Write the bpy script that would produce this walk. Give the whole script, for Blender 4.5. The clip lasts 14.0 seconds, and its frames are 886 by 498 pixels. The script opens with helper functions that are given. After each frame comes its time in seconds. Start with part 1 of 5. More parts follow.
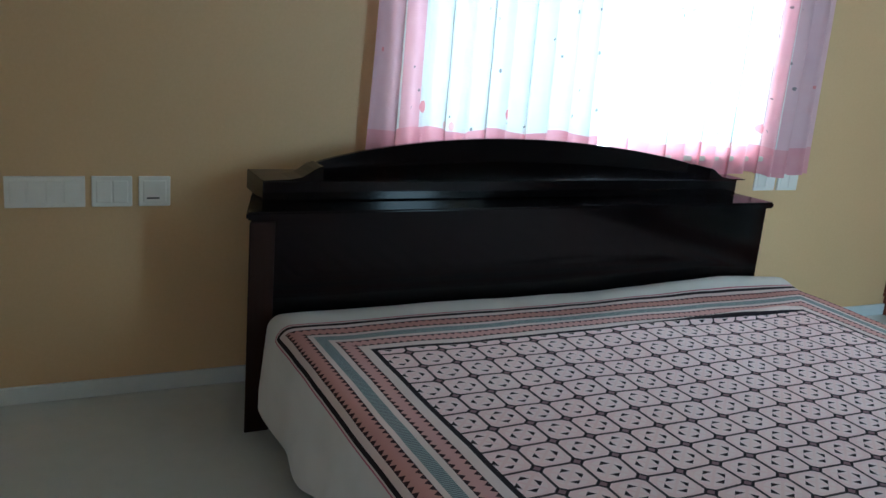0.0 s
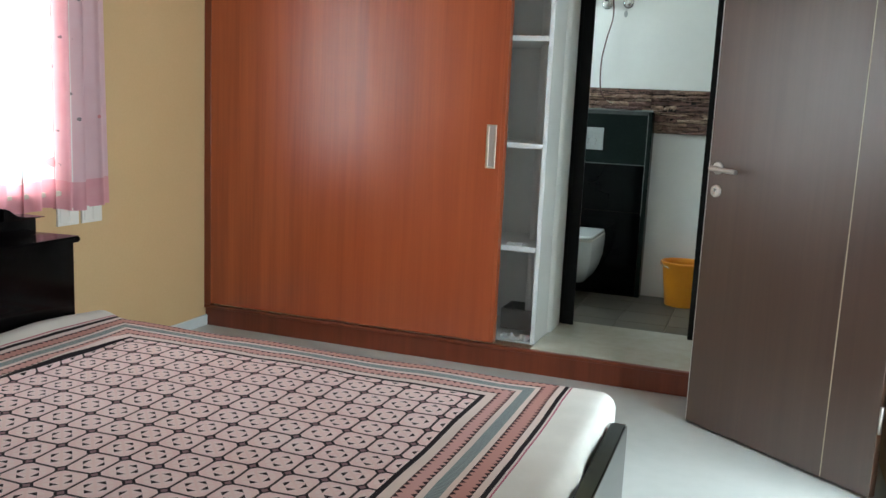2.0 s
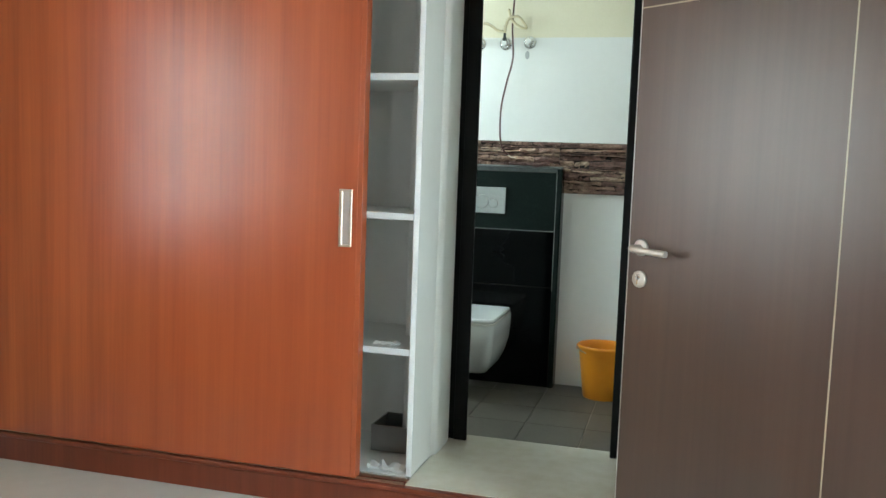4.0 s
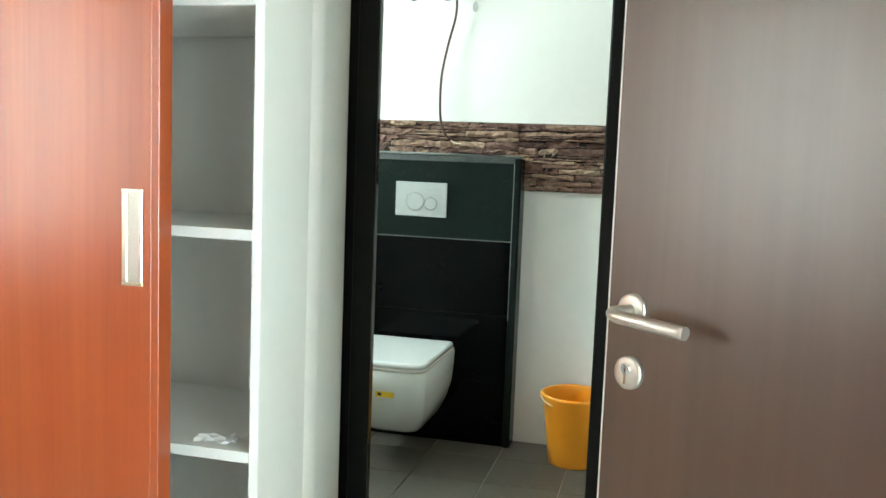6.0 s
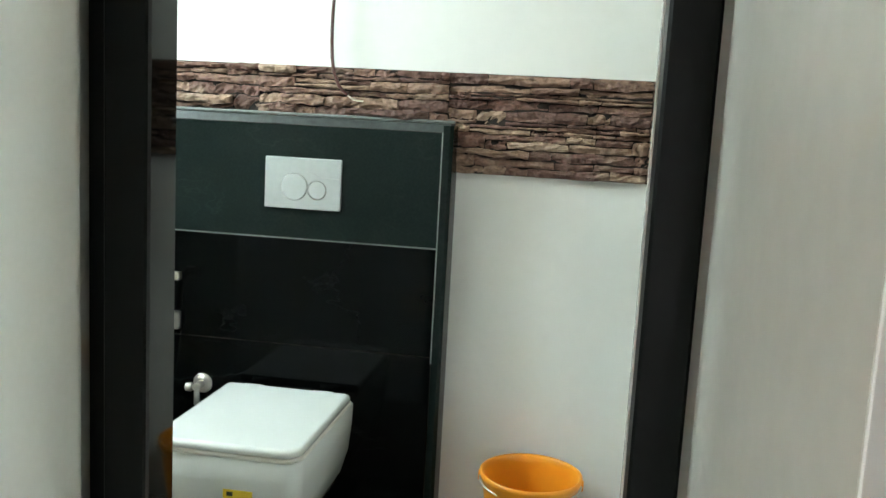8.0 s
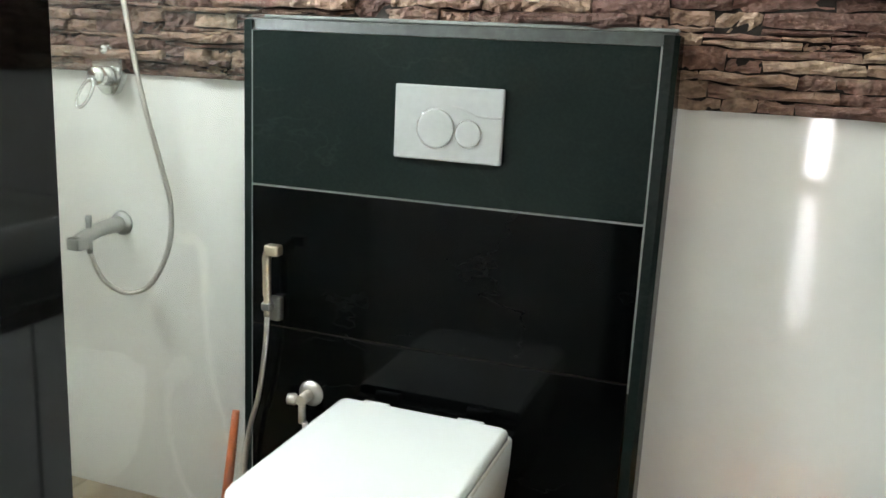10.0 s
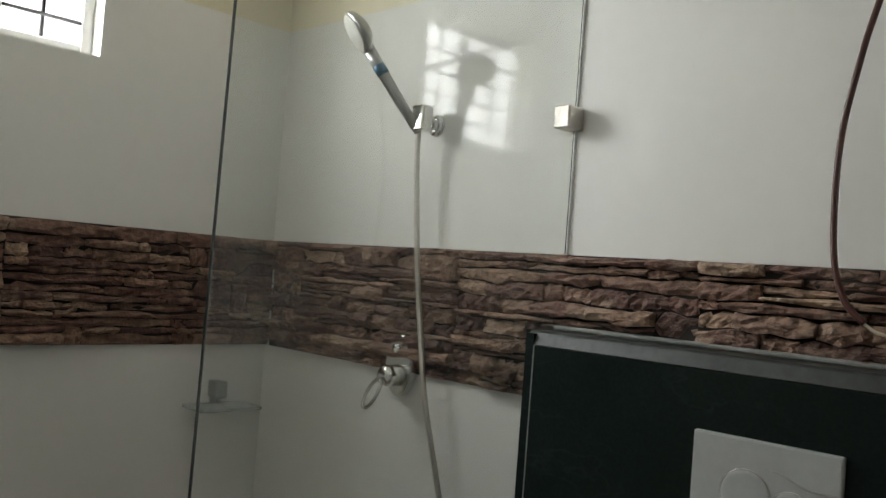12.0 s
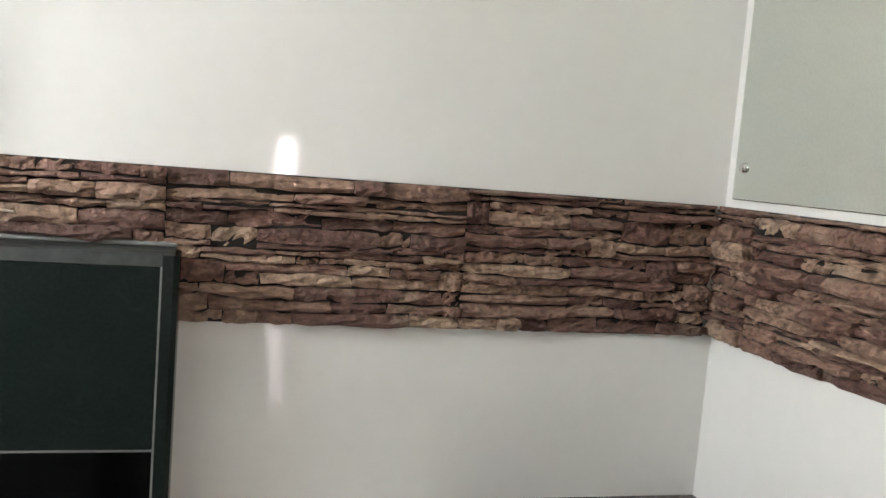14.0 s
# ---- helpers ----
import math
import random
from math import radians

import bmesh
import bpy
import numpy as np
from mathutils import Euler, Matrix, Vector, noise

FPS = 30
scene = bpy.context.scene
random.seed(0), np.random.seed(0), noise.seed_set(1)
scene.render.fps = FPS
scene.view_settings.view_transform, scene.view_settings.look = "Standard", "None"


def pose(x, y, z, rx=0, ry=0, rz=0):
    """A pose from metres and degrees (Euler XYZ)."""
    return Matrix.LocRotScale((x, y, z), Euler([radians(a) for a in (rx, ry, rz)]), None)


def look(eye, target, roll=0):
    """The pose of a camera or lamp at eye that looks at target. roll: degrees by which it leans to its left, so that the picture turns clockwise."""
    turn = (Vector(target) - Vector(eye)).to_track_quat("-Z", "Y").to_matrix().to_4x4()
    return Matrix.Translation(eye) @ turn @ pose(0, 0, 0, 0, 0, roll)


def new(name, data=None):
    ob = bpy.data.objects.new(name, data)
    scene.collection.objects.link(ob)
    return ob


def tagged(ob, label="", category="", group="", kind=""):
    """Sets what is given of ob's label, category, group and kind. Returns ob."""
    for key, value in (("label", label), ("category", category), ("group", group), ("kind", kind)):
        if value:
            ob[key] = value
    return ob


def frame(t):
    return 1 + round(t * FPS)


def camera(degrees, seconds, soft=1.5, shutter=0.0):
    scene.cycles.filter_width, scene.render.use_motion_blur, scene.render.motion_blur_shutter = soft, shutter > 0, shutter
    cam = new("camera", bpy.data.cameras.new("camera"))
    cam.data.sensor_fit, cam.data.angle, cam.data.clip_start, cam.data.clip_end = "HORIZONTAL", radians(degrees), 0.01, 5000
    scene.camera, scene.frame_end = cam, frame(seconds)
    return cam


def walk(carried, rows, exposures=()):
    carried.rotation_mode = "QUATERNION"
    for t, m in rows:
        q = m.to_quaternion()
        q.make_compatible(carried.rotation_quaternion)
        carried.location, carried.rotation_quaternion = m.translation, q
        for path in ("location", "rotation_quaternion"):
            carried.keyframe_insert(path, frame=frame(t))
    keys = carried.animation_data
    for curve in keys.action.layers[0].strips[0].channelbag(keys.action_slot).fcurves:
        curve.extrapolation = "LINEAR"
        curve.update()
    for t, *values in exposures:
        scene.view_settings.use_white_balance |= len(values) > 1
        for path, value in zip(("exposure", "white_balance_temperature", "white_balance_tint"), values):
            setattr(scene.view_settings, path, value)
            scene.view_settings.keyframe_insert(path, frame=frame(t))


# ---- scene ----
cam = camera(54.08, 14.0)
PATH = [
    (0.0, pose(0.372, 0.013, 1.340, 75.42, -4.76, 64.15)),
    (0.2, pose(0.369, 0.056, 1.314, 75.48, -3.94, 59.11)),
    (0.5, pose(0.412, 0.081, 1.297, 75.47, -2.45, 52.81)),
    (0.8, pose(0.328, 0.069, 1.269, 75.78, -2.34, 43.93)),
    (1.0, pose(0.379, 0.024, 1.273, 76.49, -2.87, 39.14)),
    (1.5, pose(0.371, 0.020, 1.280, 78.29, -3.07, 27.52)),
    (2.0, pose(0.364, 0.109, 1.310, 80.74, -2.62, 20.48)),
    (2.5, pose(0.367, 0.356, 1.330, 83.15, -2.75, 18.50)),
    (3.0, pose(0.352, 0.610, 1.331, 84.28, -2.30, 17.45)),
    (5.5, pose(0.235, 2.244, 1.347, 84.36, -2.72, 14.12)),
    (6.0, pose(0.217, 2.559, 1.329, 84.08, -2.17, 14.39)),
    (6.5, pose(0.123, 2.868, 1.335, 83.63, -2.06, 13.50)),
    (7.0, pose(0.051, 3.192, 1.323, 83.48, -2.08, 11.81)),
    (7.2, pose(0.023, 3.335, 1.330, 83.35, -2.21, 10.93)),
    (9.3, pose(-0.182, 4.399, 1.340, 79.39, -3.39, 8.52)),
    (9.5, pose(-0.276, 4.460, 1.309, 79.17, -3.38, 8.81)),
    (10.0, pose(-0.255, 4.678, 1.282, 77.42, -2.74, 19.96)),
    (10.5, pose(-0.217, 4.894, 1.282, 75.94, -1.09, 32.65)),
    (11.0, pose(-0.226, 5.030, 1.268, 77.49, -0.97, 41.12)),
    (11.5, pose(-0.249, 5.082, 1.355, 84.66, -2.45, 44.53)),
    (12.0, pose(-0.277, 5.080, 1.445, 91.68, -4.41, 44.74)),
    (12.5, pose(-0.277, 5.074, 1.523, 94.82, -4.78, 40.17)),
    (13.0, pose(-0.323, 4.961, 1.585, 95.33, -4.61, 22.64)),
    (13.5, pose(-0.315, 4.843, 1.611, 90.53, -3.42, 3.21)),
    (14.0, pose(-0.356, 4.758, 1.559, 84.22, -4.57, -14.46)),
]
walk(cam, PATH, exposures=[(0.0, .25, 5100, 3), (.5, -.1, 5150, 2), (1.0, -.1, 5600, 5), (1.5, .35, 6000, 13), (2.0, .45, 6300, 14), (3.0, .5, 6250, 13), (5.5, 1.45, 6750, 9), (7.2, 1.35, 6600, 8), (9.3, 1.5, 7100, 24), (10.4, 1.5, 7050, 23), (11.0, 1.4, 6950, 23), (11.6, .2, 7000, 25), (12.0, -.55, 7450, 28), (12.5, -.95, 7700, 29), (13.2, -.2, 7700, 30), (13.6, .45, 7500, 31), (14.0, 1.1, 7200, 31)])

# ---- light: daylight through the two windows, and lamps in two unseen openings ----
w = bpy.data.worlds.new("world")
scene.world = w
w.use_nodes = True
sky = w.node_tree.nodes.new("ShaderNodeTexSky")
sky.sky_type = "NISHITA"
sky.sun_disc = False
sky.sun_elevation, sky.sun_rotation = radians(55), radians(100)
w.node_tree.links.new(sky.outputs[0], w.node_tree.nodes["Background"].inputs[0])
w.node_tree.nodes["Background"].inputs[1].default_value = 0.1
sun = bpy.data.lights.new("sun", "SUN")
sun.energy, sun.angle, sun.color = 1.0, radians(10), (1, .96, .9)
new("sun", sun).matrix_world = look((6, 1, 9), (0, 0, 0))


def window_light(name, place, aim, wide, high, watts, colour):
    lamp = bpy.data.lights.new(name, "AREA")
    lamp.shape, lamp.size, lamp.size_y, lamp.energy, lamp.color = "RECTANGLE", wide, high, watts, colour
    new(name, lamp).matrix_world = look(place, aim)


window_light("bedroom_window_light", (-2.70, 2.22, 1.50), (0, 2.22, 1.50), 1.80, 1.22, 84, (.86, .96, 1))
# unseen narrow opening, added for the bright streak it reflects in the bathroom tiles
window_light("south_slit_light", (.43, -2.30, .90), (.43, 0, .90), .20, 1.50, 12, (.86, .96, 1))
# unseen source, added to bring daylight in through the open bedroom doorway
window_light("added_passage_light", (1.68, 2.75, 1.25), (0, 2.85, 1.15), 1.10, 1.80, 68, (.76, .96, 1))
window_light("bathroom_window_light", (-2.588, 5.71, 2.155), (.5, 5.80, 1.95), .54, .40, 34, (.76, .97, 1))

# ---- materials ----


def nodes_of(name):
    m = bpy.data.materials.new(name)
    m.use_nodes = True
    t = m.node_tree
    return m, t, t.nodes["Principled BSDF"]


def link(t, a, b):
    t.links.new(a, b)


def maths(t, op, a, b=None, c=None, clamp=False):
    n = t.nodes.new("ShaderNodeMath")
    n.operation, n.use_clamp = op, clamp
    for i, v in enumerate((a, b, c)):
        if v is None:
            continue
        if isinstance(v, (int, float)):
            n.inputs[i].default_value = v
        else:
            t.links.new(v, n.inputs[i])
    return n.outputs[0]


def mixed(t, fac, a, b):
    n = t.nodes.new("ShaderNodeMix")
    n.data_type = "RGBA"
    for s, v in ((n.inputs[0], fac), (n.inputs[6], a), (n.inputs[7], b)):
        if isinstance(v, (int, float)):
            s.default_value = v
        elif isinstance(v, tuple):
            s.default_value = (*v, 1)
        else:
            t.links.new(v, s)
    return n.outputs[2]


def grain(t, scale, stretch=(1, 1, 1), detail=6, coords="Object"):
    tc = t.nodes.new("ShaderNodeTexCoord")
    mp = t.nodes.new("ShaderNodeMapping")
    mp.inputs["Scale"].default_value = stretch
    n = t.nodes.new("ShaderNodeTexNoise")
    n.inputs["Scale"].default_value, n.inputs["Detail"].default_value = scale, detail
    link(t, tc.outputs[coords], mp.inputs[0])
    link(t, mp.outputs[0], n.inputs[0])
    return n.outputs[0]


def ramped(t, v, lo, hi):
    n = t.nodes.new("ShaderNodeMapRange")
    n.inputs[1].default_value, n.inputs[2].default_value = lo, hi
    link(t, v, n.inputs[0])
    return n.outputs[0]


def bumped(t, p, v, strength, distance=.002):
    b = t.nodes.new("ShaderNodeBump")
    b.inputs["Strength"].default_value, b.inputs["Distance"].default_value = strength, distance
    link(t, v, b.inputs["Height"])
    link(t, b.outputs[0], p.inputs["Normal"])


def surface(name, a, b, rough=.5, fine=60, broad=2.5, stretch=(1, 1, 1), bump=.15, metal=0, wear=.08, coat=0, mixfine=.5):
    """Two colours mixed by a fine and a broad noise, with uneven gloss and slight relief."""
    m, t, p = nodes_of(name)
    f, g = grain(t, fine, stretch), grain(t, broad, stretch)
    k = maths(t, "ADD", maths(t, "MULTIPLY", ramped(t, f, .3, .7), mixfine), maths(t, "MULTIPLY", ramped(t, g, .3, .7), 1 - mixfine), clamp=True)
    link(t, mixed(t, k, a, b), p.inputs["Base Color"])
    link(t, maths(t, "ADD", rough - wear / 2, maths(t, "MULTIPLY", g, wear)), p.inputs["Roughness"])
    p.inputs["Metallic"].default_value = metal
    p.inputs["Coat Weight"].default_value = coat
    p.inputs["Coat Roughness"].default_value = .08
    if bump:
        bumped(t, p, f, bump)
    return m


def grained_wood(name, dark, mid, light, rough, scale=1.0, coat=0):
    """Laminate with vertical streaks at two scales."""
    m, t, p = nodes_of(name)
    a = grain(t, 18 * scale, (1, 1, .035), 8)
    b = grain(t, 95 * scale, (1, 1, .02), 4)
    c = grain(t, 1.6 * scale, (1, 1, .3), 3)
    k = maths(t, "ADD", maths(t, "MULTIPLY", ramped(t, a, .35, .65), .6), maths(t, "MULTIPLY", ramped(t, b, .3, .7), .4))
    col = mixed(t, k, mixed(t, ramped(t, c, .35, .65), dark, mid), light)
    link(t, col, p.inputs["Base Color"])
    link(t, maths(t, "ADD", rough - .05, maths(t, "MULTIPLY", a, .1)), p.inputs["Roughness"])
    p.inputs["Specular IOR Level"].default_value = .5 + .5 * coat
    bumped(t, p, b, .08, .001)
    return m


def granite(name, dust):
    """Black granite: dark ground with fine greenish specks and a few pale dusty veins."""
    m, t, p = nodes_of(name)
    s = grain(t, 130, detail=2)
    v = grain(t, 2.2, (1, 1, 2.2), 5)
    d = grain(t, 3, detail=4)
    vein = ramped(t, maths(t, "ABSOLUTE", maths(t, "SUBTRACT", v, .5)), .008, .0)
    vein = maths(t, "MULTIPLY", vein, ramped(t, d, .45, .7), clamp=True)
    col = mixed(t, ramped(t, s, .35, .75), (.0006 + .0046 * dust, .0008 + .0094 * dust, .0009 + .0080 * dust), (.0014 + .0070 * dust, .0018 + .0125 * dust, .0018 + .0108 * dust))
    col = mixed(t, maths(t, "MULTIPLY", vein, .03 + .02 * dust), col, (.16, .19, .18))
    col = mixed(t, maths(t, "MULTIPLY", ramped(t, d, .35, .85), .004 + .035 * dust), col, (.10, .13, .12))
    p.inputs["Specular IOR Level"].default_value = .11
    link(t, col, p.inputs["Base Color"])
    link(t, maths(t, "ADD", .07 + .16 * dust, maths(t, "MULTIPLY", d, .05)), p.inputs["Roughness"])
    return m


def stone_skin(name):
    """Split stone: each piece takes its own brown, with dark grain and broad pale patches."""
    m, t, p = nodes_of(name)
    oi = t.nodes.new("ShaderNodeObjectInfo")
    tc = t.nodes.new("ShaderNodeNewGeometry")
    n = t.nodes.new("ShaderNodeTexNoise")
    n.inputs["Scale"].default_value, n.inputs["Detail"].default_value = 55, 8
    link(t, tc.outputs["Position"], n.inputs[0])
    big = t.nodes.new("ShaderNodeTexNoise")
    big.inputs["Scale"].default_value = 9
    link(t, tc.outputs["Position"], big.inputs[0])
    cr = t.nodes.new("ShaderNodeValToRGB")
    cr.color_ramp.elements[0].color = (.125, .060, .047, 1)
    cr.color_ramp.elements[1].color = (.47, .32, .225, 1)
    for pos, c in ((.3, (.20, .098, .074, 1)), (.6, (.27, .148, .108, 1)), (.85, (.35, .215, .150, 1))):
        cr.color_ramp.elements.new(pos).color = c
    link(t, oi.outputs["Random"], cr.inputs[0])
    mp = t.nodes.new("ShaderNodeMapping")
    mp.inputs["Scale"].default_value = (22, 22, 64)
    link(t, tc.outputs["Position"], mp.inputs[0])
    layers = t.nodes.new("ShaderNodeTexNoise")
    layers.inputs["Scale"].default_value, layers.inputs["Detail"].default_value = 1.0, 5
    link(t, mp.outputs[0], layers.inputs[0])
    col = mixed(t, maths(t, "MULTIPLY", ramped(t, n.outputs[0], .42, .70), .6), cr.outputs[0], (.075, .038, .029))
    col = mixed(t, maths(t, "MULTIPLY", ramped(t, layers.outputs[0], .52, .70), .45), col, (.10, .050, .038))
    col = mixed(t, maths(t, "MULTIPLY", ramped(t, big.outputs[0], .56, .72), .55), col, (.40, .29, .21))
    link(t, col, p.inputs["Base Color"])
    p.inputs["Roughness"].default_value = .66
    bumped(t, p, maths(t, "ADD", maths(t, "MULTIPLY", n.outputs[0], 1.3), layers.outputs[0]), 1.0, .014)
    return m


def tile_skin(name, a, b, rough):
    m, t, p = nodes_of(name)
    oi = t.nodes.new("ShaderNodeObjectInfo")
    f, g = grain(t, 30), grain(t, 4)
    col = mixed(t, ramped(t, maths(t, "ADD", maths(t, "MULTIPLY", g, .7), maths(t, "MULTIPLY", f, .3)), .35, .65), a, b)
    col = mixed(t, maths(t, "MULTIPLY", oi.outputs["Random"], .25), col, b)
    link(t, col, p.inputs["Base Color"])
    link(t, maths(t, "ADD", rough, maths(t, "MULTIPLY", g, .15)), p.inputs["Roughness"])
    bumped(t, p, f, .15)
    return m


def metal(name, c, rough):
    m, t, p = nodes_of(name)
    g = grain(t, 160)
    link(t, mixed(t, ramped(t, g, .3, .7), c, tuple(v * .93 for v in c)), p.inputs["Base Color"])
    link(t, maths(t, "ADD", rough, maths(t, "MULTIPLY", g, .08)), p.inputs["Roughness"])
    p.inputs["Metallic"].default_value = 1
    return m


def clear_glass(name, tint, rough=0.0):
    m, t, p = nodes_of(name)
    p.inputs["Base Color"].default_value = (*tint, 1)
    p.inputs["Roughness"].default_value = rough
    p.inputs["Transmission Weight"].default_value = 1
    p.inputs["IOR"].default_value = 1.45
    return m


def hazed_glass(name, tint, haze):
    """Clear glass with uneven pale haze painted in: reflections on screens, frosting on shelves."""
    m = clear_glass(name, tint)
    t = m.node_tree
    pale = t.nodes.new("ShaderNodeBsdfDiffuse")
    pale.inputs[0].default_value = (.82, .86, .84, 1)
    mx = t.nodes.new("ShaderNodeMixShader")
    link(t, maths(t, "MULTIPLY", ramped(t, grain(t, 3.5, (1, 1, .35)), .15, .75), haze * 1.6), mx.inputs[0])
    link(t, t.nodes["Principled BSDF"].outputs[0], mx.inputs[1])
    link(t, pale.outputs[0], mx.inputs[2])
    link(t, mx.outputs[0], t.nodes["Material Output"].inputs[0])
    return m


def bedspread():
    """Printed cotton: octagon lattice in a field, framed by striped and sawtooth borders. UV holds metres of cloth from the field's middle."""
    m, t, p = nodes_of("printed_bedspread_cotton")
    uv = t.nodes.new("ShaderNodeUVMap")
    sep = t.nodes.new("ShaderNodeSeparateXYZ")
    link(t, uv.outputs[0], sep.inputs[0])
    u, v = sep.outputs[0], sep.outputs[1]
    au, av = maths(t, "ABSOLUTE", u), maths(t, "ABSOLUTE", v)
    du, dv = maths(t, "SUBTRACT", au, FIELD_U), maths(t, "SUBTRACT", av, FIELD_V)
    d = maths(t, "MAXIMUM", du, dv)
    pick = maths(t, "GREATER_THAN", du, dv)
    along = maths(t, "ADD", maths(t, "MULTIPLY", pick, v), maths(t, "MULTIPLY", maths(t, "SUBTRACT", 1, pick), u))
    cu = maths(t, "ABSOLUTE", maths(t, "SUBTRACT", maths(t, "FRACT", maths(t, "ADD", maths(t, "DIVIDE", u, CELL_U), 50.52)), .5))
    cv = maths(t, "ABSOLUTE", maths(t, "SUBTRACT", maths(t, "FRACT", maths(t, "ADD", maths(t, "DIVIDE", v, CELL_V), 50.285)), .5))
    weave = grain(t, 900, coords="UV", detail=2)
    broad = grain(t, 3, coords="UV")
    pink = mixed(t, ramped(t, broad, .35, .65), (.74, .505, .485), (.78, .565, .545))
    dark, ink = (.012, .007, .010), (.035, .014, .018)

    def band(x, lo, hi):
        return maths(t, "MULTIPLY", maths(t, "GREATER_THAN", x, lo), maths(t, "LESS_THAN", x, hi))
    line = maths(t, "GREATER_THAN", maths(t, "MAXIMUM", cu, cv), .462)
    corner = maths(t, "SUBTRACT", 1, maths(t, "ADD", cu, cv))
    node = maths(t, "LESS_THAN", corner, .20)
    heart = maths(t, "LESS_THAN", corner, .105)
    r = maths(t, "SQRT", maths(t, "ADD", maths(t, "MULTIPLY", cu, cu), maths(t, "MULTIPLY", cv, cv)))
    far, near = maths(t, "MAXIMUM", cu, cv), maths(t, "MINIMUM", cu, cv)
    mark = maths(t, "MULTIPLY", maths(t, "GREATER_THAN", far, .20), maths(t, "LESS_THAN", maths(t, "ADD", far, near), .335))
    petal = maths(t, "MULTIPLY", band(r, .05, .40), maths(t, "GREATER_THAN", maths(t, "SUBTRACT", far, near), .05))
    field = mixed(t, maths(t, "MULTIPLY", petal, .4), pink, (.80, .67, .65))
    field = mixed(t, mark, field, dark)
    field = mixed(t, maths(t, "MULTIPLY", line, .95), field, dark)
    field = mixed(t, node, field, dark)
    field = mixed(t, heart, field, (.22, .12, .13))
    saw = maths(t, "MULTIPLY", maths(t, "ABSOLUTE", maths(t, "SUBTRACT", maths(t, "FRACT", maths(t, "ADD", maths(t, "DIVIDE", along, .024), 100)), .5)), .030)
    cream = mixed(t, ramped(t, broad, .4, .6), (.70, .56, .52), (.63, .50, .46))
    edge = cream

    def stripe(col, lo, hi, c):
        return mixed(t, band(d, lo, hi), col, c)
    edge = stripe(edge, 0, .016, dark)
    edge = stripe(edge, -.004, 0, (.45, .10, .16))
    edge = stripe(edge, .045, .095, (.56, .30, .27))
    for lo, hi in ((.045, .095), (.163, .215)):
        e1 = maths(t, "LESS_THAN", maths(t, "SUBTRACT", d, lo), saw)
        e2 = maths(t, "LESS_THAN", maths(t, "SUBTRACT", hi, d), saw)
        if lo > .1:
            edge = stripe(edge, lo, hi, (.50, .245, .21))
        edge = mixed(t, maths(t, "MULTIPLY", band(d, lo, hi), maths(t, "MAXIMUM", e1, e2)), edge, ink)
    edge = stripe(edge, .113, .147, mixed(t, maths(t, "GREATER_THAN", maths(t, "FRACT", maths(t, "ADD", maths(t, "DIVIDE", along, .0075), 100)), .5), (.13, .155, .165), (.31, .35, .345)))
    edge = stripe(edge, .234, .248, dark)
    edge = stripe(edge, .254, .259, (.42, .12, .17))
    hem = mixed(t, ramped(t, broad, .4, .6), (.72, .68, .63), (.64, .60, .55))
    edge = mixed(t, maths(t, "GREATER_THAN", d, .259), edge, hem)
    col = mixed(t, maths(t, "GREATER_THAN", d, 0), field, edge)
    col = mixed(t, maths(t, "MULTIPLY", weave, .06), col, (.30, .26, .25))
    link(t, col, p.inputs["Base Color"])
    p.inputs["Roughness"].default_value = .85
    p.inputs["Specular IOR Level"].default_value = .12
    bumped(t, p, maths(t, "ADD", maths(t, "MULTIPLY", weave, .4), broad), .25, .004)
    return m


